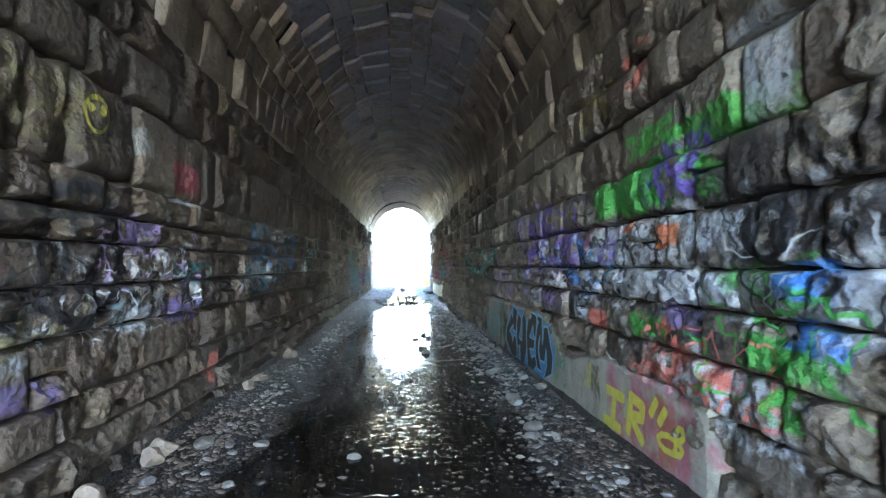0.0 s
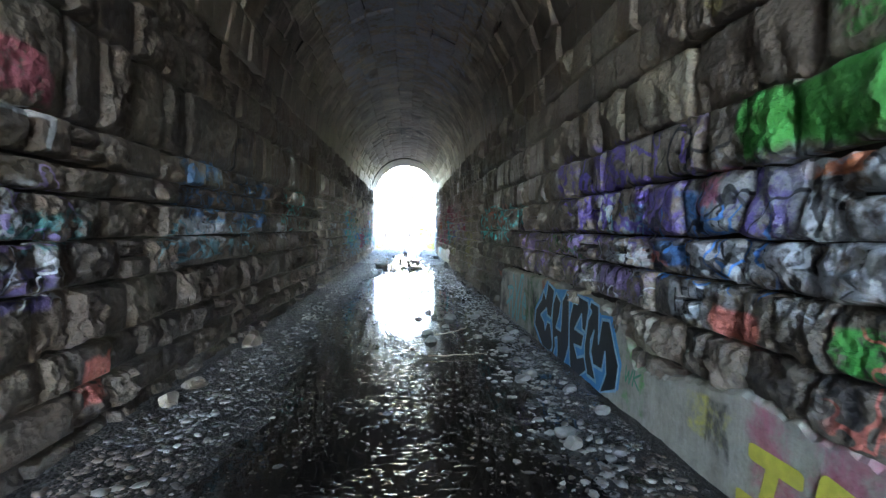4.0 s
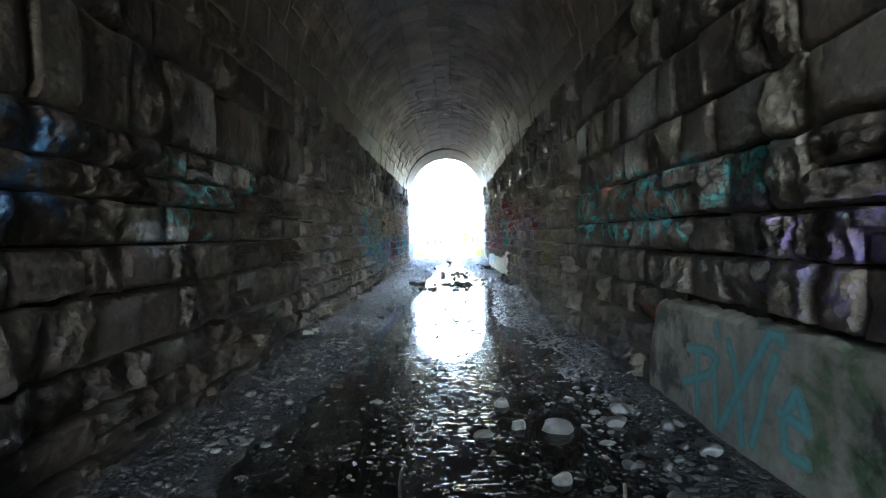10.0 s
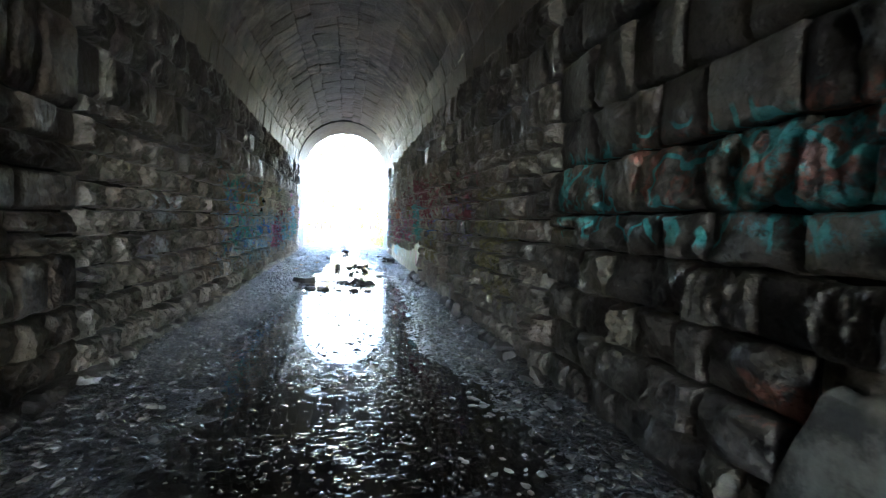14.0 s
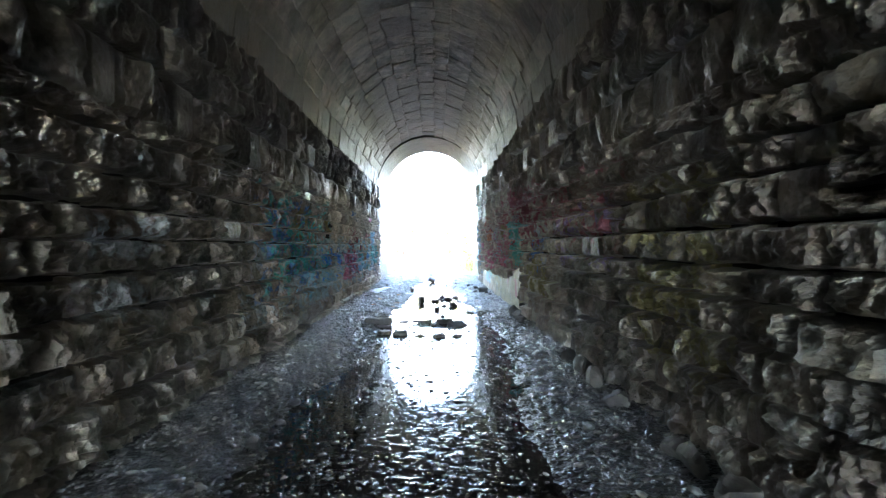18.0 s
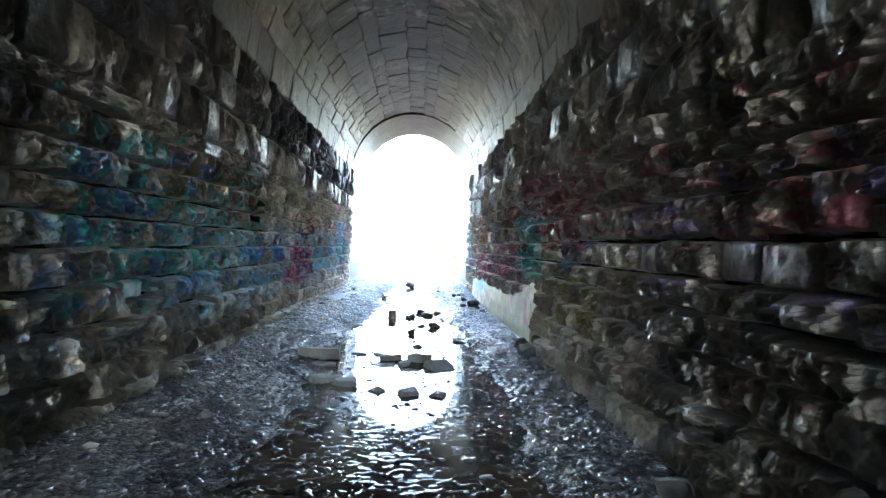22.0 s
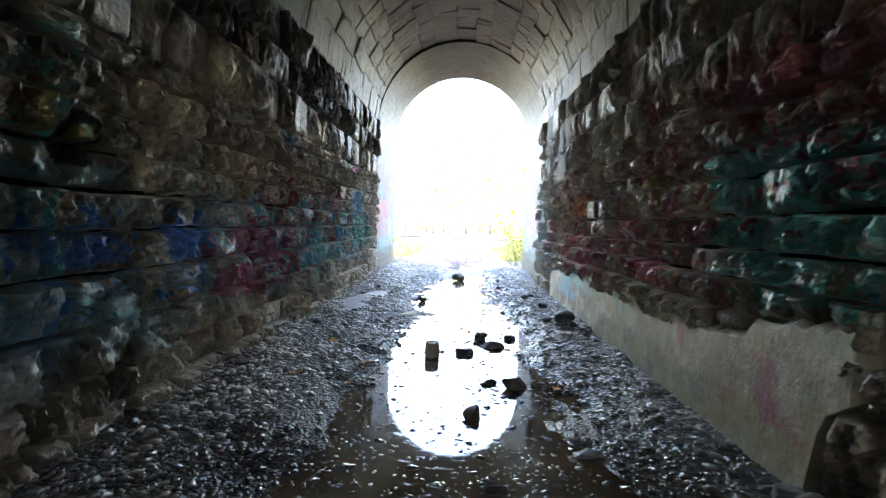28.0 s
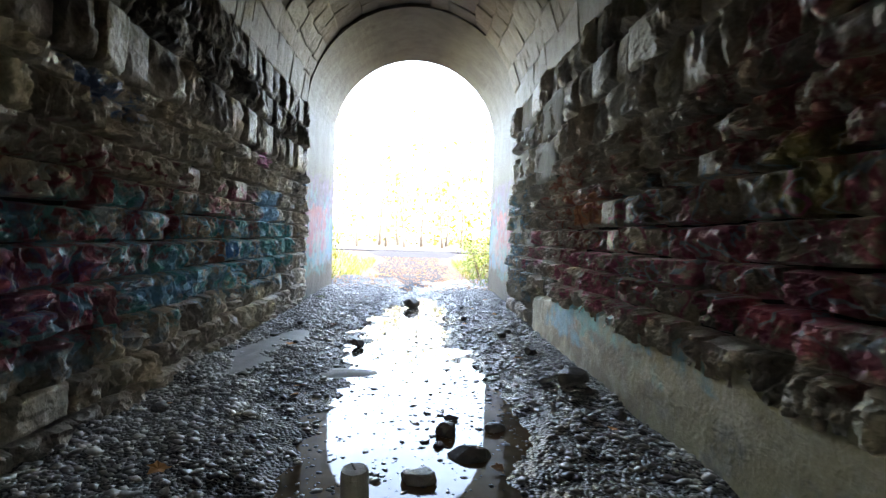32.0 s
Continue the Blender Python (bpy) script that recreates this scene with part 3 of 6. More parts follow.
def wall_material(side, bay, y, z):
    """The stone of one stretch and height of a wall, with the paint that reaches it."""
    zone = max(i for i in range(4) if z >= ZONES[i])
    b, cell = bay // 2, math.floor(y / 1.6)
    y0, y1, z0, z1 = cell * 1.6 - 0.4, cell * 1.6 + 2.0, ZONES[zone] - 0.12, ZONES[zone + 1] + 0.12
    every = [q for row in (RIGHT_SPRAYS if side > 0 else LEFT_SPRAYS) for q in row]
    sprays = [q for q in every if q[1] + q[3] * 1.4 > y0 and q[1] - q[3] * 1.4 < y1 and q[2] + q[4] * 1.4 > z0 and q[2] - q[4] * 1.4 < z1][:15]
    strokes = [q for q in (RIGHT_STROKES if side > 0 else LEFT_STROKES) if y0 < (q[1] + q[3]) / 2 < y1 and z0 < max(q[2], q[4]) and min(q[2], q[4]) < z1]
    rings = [q for q in (RIGHT_RINGS if side > 0 else LEFT_RINGS) if y0 < q[1] + q[3] and q[1] - q[3] < y1 and z0 < q[2] + q[3] and q[2] - q[3] < z1]
    scribbles = [q for q in (RIGHT_SCRIBBLES if side > 0 else LEFT_SCRIBBLES) if q[1] + q[3] > y0 and q[1] - q[3] < y1 and q[2] + q[4] > z0 and q[2] - q[4] < z1][:4]
    key = side, bay, tuple(sprays + strokes + rings + scribbles)
    if key not in M_WALL:
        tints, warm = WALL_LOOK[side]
        M_WALL[key] = stone_material("wall_stone", sprays, rings, strokes, scribbles, relief=(0.045, 0.04, 0.026, 0.03)[b], tint=tints[bay], soot=(0.35, 0.4, 0.45, 0.45)[b], soot_shade=(0.15 if side > 0 else 0.6, 0.1, 0.55 if side > 0 else 0.7, 0.55 if side > 0 else 0.95)[b], wet=(-0.04, 0.03, 0.14, 0.08)[b], warm=warm if b < 2 else 0.965, gloss=(0.45, 0.5, 0.55, 0.42)[b])
    return M_WALL[key]


# Second patch is shade in the colour, dimming the vault towards the exit.
M_VAULT = stone_material("vault_stone", [((0.42, 0.45, 0.52), 4.0, 5.9, 13.0, 0.5, 0.54, 201), ((0.09, 0.08, 0.068), 32.0, 5.0, 7.0, 2.4, 0.8, 203)], island=True, tint=2.6, soot=0.3, soot_shade=0.75, vary=0.75, wet=0.0, relief=0.02, gloss=0.45)
M_MORTAR = plain("old_mortar", (0.05, 0.045, 0.04), 0.9, 6, 0.03)
M_PLINTH = concrete_material("render_concrete", (0.42, 0.41, 0.37), [
    (YELLOW, 5.6, 0.42, 0.25, 0.12, 0.40, 314), (BLACK, 5.5, 0.42, 0.12, 0.18, 0.54, 315), ((0.05, 0.05, 0.05), 12.5, 0.5, 0.5, 0.4, 0.47, 319), (TEAL, 11.7, 0.5, 0.5, 0.25, 0.46, 320), (MAROON, 4.1, 0.25, 0.5, 0.3, 0.48, 317), (PINK, 3.6, 0.5, 0.3, 0.25, 0.5, 318),
    (TEAL, 12.0, 0.5, 0.5, 0.3, 0.36, 301), ((0.04, 0.16, 0.05), 10.3, 0.5, 0.4, 0.4, 0.5, 302), (BLACK, 9.9, 0.3, 0.4, 0.4, 0.5, 303), (BRICK, 9.4, 0.75, 0.3, 0.2, 0.5, 304),
    (PINK, 4.4, 0.35, 0.7, 0.4, 0.5, 305), (BRICK, 4.0, 0.3, 0.15, 0.3, 0.55, 306), (GREEN, 6.7, 0.4, 0.2, 0.4, 0.45, 307)])
M_PLINTH_B = concrete_material("pale_render", (0.60, 0.56, 0.45), [
    ((0.08, 0.40, 0.44), 29.6, 0.6, 1.4, 0.2, 0.6, 308), ((0.12, 0.13, 0.12), 27.0, 0.2, 2.0, 0.2, 0.45, 309), ((0.34, 0.30, 0.17), 26.6, 0.5, 3.0, 0.6, 0.56, 310), ((0.1, 0.3, 0.36), 28.2, 0.68, 0.7, 0.12, 0.46, 313), ((0.2, 0.16, 0.11), 30.2, 0.3, 1.8, 0.25, 0.5, 330), (PINK, 25.2, 0.55, 0.8, 0.2, 0.40, 311), (SKYBLUE, 30.5, 0.5, 0.8, 0.2, 0.58, 312)], 0.42)
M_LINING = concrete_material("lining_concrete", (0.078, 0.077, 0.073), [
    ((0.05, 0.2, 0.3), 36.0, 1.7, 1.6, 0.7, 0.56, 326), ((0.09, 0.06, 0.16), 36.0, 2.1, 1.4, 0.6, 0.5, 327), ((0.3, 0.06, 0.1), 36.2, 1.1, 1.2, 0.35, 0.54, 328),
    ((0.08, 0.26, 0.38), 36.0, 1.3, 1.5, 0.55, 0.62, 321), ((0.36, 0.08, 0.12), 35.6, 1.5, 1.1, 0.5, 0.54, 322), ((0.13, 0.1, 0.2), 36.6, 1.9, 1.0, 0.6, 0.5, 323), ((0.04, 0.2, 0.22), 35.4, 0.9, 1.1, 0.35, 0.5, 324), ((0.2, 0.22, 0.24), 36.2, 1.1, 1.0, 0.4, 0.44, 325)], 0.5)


def silt_material():
    """Wet silt full of grit and small stones."""
    m, k, bsdf = material("wet_silt")
    where = k.n.new("ShaderNodeNewGeometry").outputs["Position"]
    vor = k.n.new("ShaderNodeTexVoronoi")
    vor.inputs["Scale"].default_value = 38.0
    k.put(vor.inputs["Vector"], k.vec("ADD", where, k.vec("MULTIPLY", k.noise(where, 20.0, 2)[1], (0.02, 0.02, 0.02))))
    big = k.noise(where, 1.8, 5)[0]
    col = k.mix(0.75, (0.042, 0.036, 0.029, 1), k.ramp(k.node("ShaderNodeSeparateColor", vor.outputs["Color"]).outputs[0], [(0.0, (0.4, 0.4, 0.4)), (0.6, (1, 1, 1)), (1.0, (2.0, 1.95, 1.85))]), "MULTIPLY")
    col = k.mix(0.7, col, k.ramp(big, [(0.3, (0.5, 0.46, 0.4)), (0.7, (1.3, 1.3, 1.3))]), "MULTIPLY")
    wet = k.step(k.math("ADD", k.node("ShaderNodeSeparateXYZ", where).outputs[2], k.math("MULTIPLY", k.noise(where, 3.0, 3)[0], 0.06)), 0.13, 0.03)
    col = k.mix(k.math("MULTIPLY", wet, 0.65), col, (0.012, 0.011, 0.01, 1))
    h = k.math("ADD", k.math("MULTIPLY", vor.outputs["Distance"], -1.0), k.math("MULTIPLY", k.noise(where, 60.0, 3)[0], 0.3))
    dry = k.math("MULTIPLY", k.step(k.node("ShaderNodeSeparateXYZ", where).outputs[1], 12.0, 5.0), 0.3)
    finish(k, bsdf, col, k.math("ADD", k.math("ADD", k.math("SUBTRACT", 0.40, k.math("MULTIPLY", k.step(k.node("ShaderNodeSeparateXYZ", where).outputs[0], -1.0, 0.5), 0.26)), dry), k.math("MULTIPLY", k.noise(where, 25.0, 3)[0], 0.4)), k.bump(h, 0.8, 0.03), 0.35)
    return m


M_GROUND = silt_material()
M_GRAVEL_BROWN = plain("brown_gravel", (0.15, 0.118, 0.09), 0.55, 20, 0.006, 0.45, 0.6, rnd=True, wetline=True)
# One wet gravel in three tones; light growing towards the exit is in the colour.
M_GRAVEL_DARK = plain("dim_gravel", (0.072, 0.069, 0.064), 0.08, 20, 0.006, 0.5, 0.6, rnd=True, wetline=True)
M_GRAVEL_MID = plain("midlit_gravel", (0.16, 0.156, 0.15), 0.10, 20, 0.006, 0.5, 0.6, rnd=True, wetline=True)
M_GRAVEL = plain("exit_gravel", (0.32, 0.312, 0.297), 0.26, 20, 0.006, 0.5, 0.6, rnd=True, wetline=True)
M_PALE_GRAVEL = plain("pale_pebble", (0.21, 0.2, 0.18), 0.4, 20, 0.006, 0.45, 0.6, rnd=True)
M_ROCK = plain("pale_cobble", (0.16, 0.152, 0.137), 0.5, 12, 0.01, 0.4, 0.55)
M_DARKROCK = plain("wet_rock", (0.075, 0.07, 0.066), 0.5, 10, 0.02, 0.5, 0.6)
M_SLAB = plain("fallen_slab", (0.18, 0.168, 0.15), 0.55, 9, 0.015, 0.4, 0.5)
M_TWIG = plain("dead_wood", (0.22, 0.17, 0.12), 0.7, 20, 0.004)
M_BARK = plain("bark", (0.16, 0.13, 0.10), 0.85, 9, 0.03)
M_LEAF = plain("autumn_leaf", (0.30, 0.26, 0.05), 0.6, 4, 0.002, 0.3, 0.4, rnd=True)
M_FALLEN = plain("fallen_leaf", (0.45, 0.20, 0.06), 0.6, 9, 0.002, 0.3, 0.4)
M_SHRUB = plain("shrub_leaf", (0.16, 0.24, 0.04), 0.55, 4, 0.002, 0.3, 0.4, rnd=True)
M_MOSS = plain("moss", (0.08, 0.17, 0.03), 0.8, 30, 0.01)
M_EARTH = plain("leafy_earth", (0.07, 0.056, 0.038), 0.85, 3, 0.04, 0.3, 0.6)
M_ROAD = plain("asphalt", (0.035, 0.036, 0.04), 0.8, 12, 0.004, 0.15, 0.3)
M_PATH = plain("gravel_path", (0.032, 0.033, 0.036), 0.8, 10, 0.02, 0.1, 0.5)


def water_material():
    m, k, bsdf = material("shallow_water")
    where = k.n.new("ShaderNodeNewGeometry").outputs["Position"]
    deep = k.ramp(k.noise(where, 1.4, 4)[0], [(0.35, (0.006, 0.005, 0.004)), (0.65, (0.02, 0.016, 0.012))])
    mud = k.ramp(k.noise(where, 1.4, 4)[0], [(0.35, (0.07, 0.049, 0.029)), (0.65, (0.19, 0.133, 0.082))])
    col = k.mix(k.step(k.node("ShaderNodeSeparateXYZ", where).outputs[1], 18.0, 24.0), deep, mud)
    wide = k.noise(k.vec("MULTIPLY", where, (1.0, 1.6, 1)), 5.0, 2, 0.5, 0.3)[0]
    crest = k.noise(k.vec("MULTIPLY", where, (0.75, 1.7, 1)), 13.0, 2, 0.5, 0.8)[0]
    crest = k.math("POWER", k.step(crest, 0.54, 0.78), 1.2)
    rill = k.math("ADD", 0.1, k.math("MULTIPLY", k.step(k.noise(where, 1.3, 3)[0], 0.4, 0.6), 0.9))
    flow = k.step(k.node("ShaderNodeSeparateXYZ", where).outputs[1], 24.0, 17.0)
    h = k.math("ADD", k.math("MULTIPLY", wide, 0.04), k.math("MULTIPLY", k.math("MULTIPLY", crest, rill), k.math("ADD", 0.06, k.math("MULTIPLY", flow, 0.9))))
    finish(k, bsdf, col, 0.03, k.bump(h, 0.6, 0.012), 0.5)
    bsdf.inputs["IOR"].default_value = 1.33
    return m


M_WATER = water_material()


def paint(name, colour, rough=0.45):
    return plain(name, colour, rough, 14, 0.002, 0.4, 0.3)


# ---- mesh helpers ----
def mesh_of(name, verts, faces, mat=None, smooth=False):
    me = bpy.data.meshes.new(name)
    me.from_pydata([tuple(map(float, v)) for v in verts], [], [tuple(map(int, f)) for f in faces])
    me.update()
    if mat:
        me.materials.append(mat)
    if smooth:
        me.shade_smooth()
    return me


def part(name, data, parent, label="", m=None):
    """Links a mesh as one part under a thing."""
    ob = new(name, data)
    ob.parent = parent
    if m is not None:
        ob.matrix_basis = m
    if label:
        tagged(ob, label)
    return ob


def thing(name, data, label, category, group="", kind="", m=None):
    ob = tagged(new(name, data), label, category, group, kind)
    if m is not None:
        ob.matrix_basis = m
    return ob


def box(x0, x1, y0, y1, z0, z1):
    v = [(x, y, z) for x in (x0, x1) for y in (y0, y1) for z in (z0, z1)]
    f = [(0, 1, 3, 2), (4, 6, 7, 5), (0, 4, 5, 1), (2, 3, 7, 6), (0, 2, 6, 4), (1, 5, 7, 3)]
    return v, f


def gather(pieces):
    """Joins lists of (verts, faces)."""
    vs, fs, n = [], [], 0
    for v, f in pieces:
        vs.extend(v)
        fs.extend([tuple(i + n for i in q) for q in f])
        n += len(v)
    return vs, fs


# rock-faced stones: the face looks along +x, one unit long (y) and high (z), depth in metres
NY, NZ = 19, 13


def stone_shape(seed, kind="rock", groove=0.02):
    """A quarried block. rock: a split face of a few rough planes; knob: weathered into sharp-rimmed hollows; flat: nearly plane."""
    rng = random.Random(seed)
    rugged = {"rock": 1.0, "knob": 0.6, "flat": 0.25, "vault": 0.4}[kind]
    planes = [(rng.uniform(0.085, 0.15) if rugged > 0.5 else rng.uniform(0.07, 0.09), rng.uniform(-0.12, 0.12) * rugged, rng.uniform(-0.13, 0.13) * rugged) for _ in range(6)]
    off = Vector((seed * 7.3, seed * 3.1, seed * 1.7))
    cell = rng.uniform(6.0, 9.5) if kind == "knob" else rng.uniform(3.4, 5.0)
    verts = []
    for y in np.linspace(-0.5, 0.5, NY):
        for z in np.linspace(-0.5, 0.5, NZ):
            ey, ez = 0.5 - abs(y), 0.5 - abs(z)
            p = Vector((y * 0.42, z * 0.3, 0)) + off
            n1, n2, n3 = noise.noise(p * 6), noise.noise(p * 14), noise.noise(p * 30)
            d = min(a + b * y + c * z for a, b, c in planes)
            near, sites = noise.voronoi(Vector((p.x * 1.2, p.y * 0.8, p.z)) * cell + Vector((n1, n2, 0)) * 0.35)
            hollow = 1 - (near[0] / max(near[1], 1e-4)) ** 2
            deep = 0.5 + 0.9 * noise.noise(sites[0] * 5.3)
            if kind == "knob":
                d += 0.035 - 0.10 * max(0.0, deep) * hollow ** 0.8 + 0.03 * n1 + 0.022 * n2 + 0.01 * n3 + 0.035 * noise.noise(Vector((p.x * 20, p.y * 7, 4.0)))
            else:
                d += rugged * (0.03 * n1 + 0.03 * n2 + 0.014 * n3 - 0.05 * max(0.0, deep) * hollow)
            d = max(d, 0.015 + 0.01 * n1)
            d = min(d, groove + ey * 2.4 + (0.03 * n2 + 0.04 * n1) * rugged, groove + ez * 1.9 + (0.03 * n2 + 0.05 * n1) * rugged)
            jy = 0.06 * n1 * rugged if abs(y) > 0.4 else 0.02 * n2
            jz = 0.09 * n1 * rugged if abs(z) > 0.4 else 0.02 * n2
            verts.append((d, y * 0.985 + jy, z * 0.985 + jz))
    faces = [(i * NZ + j, (i + 1) * NZ + j, (i + 1) * NZ + j + 1, i * NZ + j + 1) for i in range(NY - 1) for j in range(NZ - 1)]
    rim = [i * NZ for i in range(NY)] + [(NY - 1) * NZ + j for j in range(1, NZ)] + [i * NZ + NZ - 1 for i in range(NY - 2, -1, -1)] + [j for j in range(NZ - 2, 0, -1)]
    base = len(verts)
    verts += [(-0.14, verts[i][1], verts[i][2]) for i in rim]
    n = len(rim)
    faces += [(rim[(q + 1) % n], rim[q], base + q, base + (q + 1) % n) for q in range(n)]
    return np.array(verts), faces


SHAPES = [stone_shape(i) for i in range(40)]
FLAT_SHAPES = [stone_shape(i + 60, "flat") for i in range(12)]
KNOB_SHAPES = [stone_shape(i + 200, "knob") for i in range(44)]
VAULT_SHAPES = [stone_shape(i + 300, "vault", 0.04) for i in range(30)]
SMOOTH_VAULT = [stone_shape(i + 360, "flat", 0.1) for i in range(30)]


def course(y0, y1, mean, rng):
    """Lengths of the stones of one course."""
    out, y = [], y0
    while y < y1 - 0.05:
        ln = mean * rng.choice([0.5, 0.7, 0.85, 0.95, 1.05, 1.2, 1.4])
        if y1 - y - ln < 0.22:
            ln = y1 - y
        out.append((y, ln))
        y += ln
    return out


# ---- the setting: walls, vault, lining ----
def arch_shell(r0, r1, cx, zc, y0, y1, n=28):
    """A half-barrel with thickness."""
    vs, fs = [], []
    for y in (y0, y1):
        for r in (r0, r1):
            for i in range(n + 1):
                a = math.pi * i / n
                vs.append((cx + r * math.cos(a), y, zc + r * math.sin(a)))
    k = n + 1
    for i in range(n):
        fs += [(i, i + 1, 2 * k + i + 1, 2 * k + i), (k + i + 1, k + i, 3 * k + i, 3 * k + i + 1), (i + 1, i, k + i, k + i + 1), (2 * k + i, 2 * k + i + 1, 3 * k + i + 1, 3 * k + i)]
    fs += [(0, 2 * k, 3 * k, k), (n, k + n, 3 * k + n, 2 * k + n)]
    return vs, fs


def build_walls():
    for side, word in ((-1, "left"), (1, "right")):
        kinds = [[mesh_of("stone", sv, sf, M_MORTAR, shapes is not KNOB_SHAPES) for sv, sf in shapes] for shapes in (SHAPES, KNOB_SHAPES, FLAT_SHAPES)]
        for bay in range(8):
            y0, y1 = BAYS[bay], BAYS[bay + 1]
            b = bay // 2
            xa, xb = wall_x(side, y0) + side * 0.13, wall_x(side, y1) + side * 0.13
            xo = side * 2.9
            v = [(xa, y0, -0.4), (xb, y1, -0.4), (xo, y1, -0.4), (xo, y0, -0.4), (xa, y0, SPRING), (xb, y1, SPRING), (xo, y1, SPRING), (xo, y0, SPRING)]
            f = [(0, 1, 2, 3), (4, 7, 6, 5), (0, 4, 5, 1), (1, 5, 6, 2), (2, 6, 7, 3), (3, 7, 4, 0)]
            wall = thing(f"wall_{word}_{bay + 1}", mesh_of("wall", v, f, M_MORTAR), "rock-faced stone tunnel wall sprayed with graffiti", "wall", kind="structure")
            rng = random.Random(100 + bay + (40 if side > 0 else 0))
            joints = JOINTS[side, int(b > 1)]
            for c in range(len(joints) - 1):
                z0, z1 = joints[c], joints[c + 1]
                mean = (0.52, 0.46, 0.35, 0.36)[b] * (1.0 if z0 < 2.2 else 1.15)
                proud = rng.uniform(-0.012, 0.018) * (1, 1, 1.8, 2)[b]
                for ys, ln in course(y0, y1, mean, rng):
                    yc = ys + ln / 2
                    cuts = [z0, z1]
                    if z1 - z0 > 0.27 and z0 < 2.3 and rng.random() < (0.06, 0.1, 0.12, 0.12)[b]:
                        cuts = [z0, z0 + (z1 - z0) * rng.uniform(0.4, 0.6), z1]
                    for za, zb in zip(cuts[:-1], cuts[1:]):
                        tops = [skirt_top(q) > (za + zb) / 2 + 0.03 for q in (ys + 0.02, yc, ys + ln - 0.02)]
                        if side > 0 and all(tops):
                            continue
                        u = rng.random()
                        if b < 2:
                            pool = 2 if u < (0.16 if z0 < 2 else 0.45) else 1 if u < (0.3 if z0 < 2 and b == 1 else 0.18) else 0
                        else:
                            pool = (1 if u < 0.9 else 0 if u < 0.97 else 2) if z0 < 2.5 else (0 if u < 0.55 else 2 if u < 0.72 else 1)
                        x = wall_x(side, yc) + side * ((0.05 if side > 0 and any(tops) else 0.0) + rng.choice([0.04, 0.05, 0.06, 0.07, 0.085]) - proud)
                        m = Matrix.Translation((x, yc, (za + zb) / 2 + rng.uniform(-0.006, 0.006) * (1, 1, 2.4, 2.6)[b])) @ pose(0, 0, 0, rng.uniform(-0.8, 0.8) * (1, 1, 2, 2)[b] + rng.choice([0, 180]), 0, (180 if side > 0 else 0) + rng.uniform(-2.5, 2.5)) @ Matrix.Diagonal((rng.uniform(0.8, 1.15) * (0.95, 0.95, 1.0, 1.05)[b], ln - (0.012, 0.012, 0.02, 0.016)[b], zb - za - (0.022, 0.022, 0.02, 0.014)[b], 1))
                        stone = part("stone", rng.choice(kinds[pool]), wall, m=m)
                        stone.material_slots[0].link = "OBJECT"
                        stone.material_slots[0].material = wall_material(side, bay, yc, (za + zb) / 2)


def build_vault():
    rng = random.Random(7)
    pieces = []
    zc = SPRING
    cuts = np.cumsum([0.0] + [rng.choice([0.75, 0.9, 1.0, 1.2, 1.35]) for _ in range(15)])
    cuts = cuts / cuts[-1] * math.pi
    for a0, a1 in zip(cuts[:-1], cuts[1:]):
        a = (a0 + a1) / 2
        for ys, ln in course(Y_IN, Y_STONE, rng.uniform(0.44, 0.6), rng):
            yc = ys + ln / 2
            xl, xr = wall_x(-1, yc), wall_x(1, yc)
            cx, r = (xl + xr) / 2, (xr - xl) / 2
            far = yc > 12 + rng.uniform(-3, 3)
            sv, sf = (SMOOTH_VAULT if far else VAULT_SHAPES)[rng.randrange(30)]
            inward = np.array((-math.cos(a), 0, -math.sin(a)))
            tang = np.array((-math.sin(a), 0, math.cos(a)))
            p = np.array((cx + r * math.cos(a), yc, zc + r * math.sin(a))) - inward * rng.choice([0.058, 0.06, 0.06, 0.062, 0.066] if far else [0.0, 0.03, 0.05, 0.07, 0.09, 0.13])
            w = sv * np.array((rng.uniform(0.4, 0.8), ln * 1.0, r * (a1 - a0) * rng.uniform(0.98, 1.08)))
            tip = 0.35 if far else 1.0
            w[:, 0] += tip * (w[:, 1] * rng.uniform(-0.06, 0.06) + w[:, 2] * rng.uniform(-0.08, 0.08)) + 0.02
            w[:, 2] += w[:, 1] * rng.uniform(-0.09, 0.09)
            if far:
                w[:, 1:] *= 1.1
            v = p + w[:, :1] * inward + w[:, 1:2] * np.array((0, 1, 0)) + w[:, 2:] * tang
            pieces.append((v.tolist(), sf))
    v, f = gather(pieces)
    bm_faces = [tuple(reversed(q)) for q in f]
    ceiling = thing("ceiling", mesh_of("vault_stones", v, bm_faces, M_VAULT, True), "barrel vault of rough grey-brown stones", "ceiling", kind="structure")
    v, f = arch_shell(2.24, 2.9, -0.06, SPRING, Y_IN, Y_STONE)
    part("backing", mesh_of("vault_backing", v, f, M_MORTAR), ceiling)


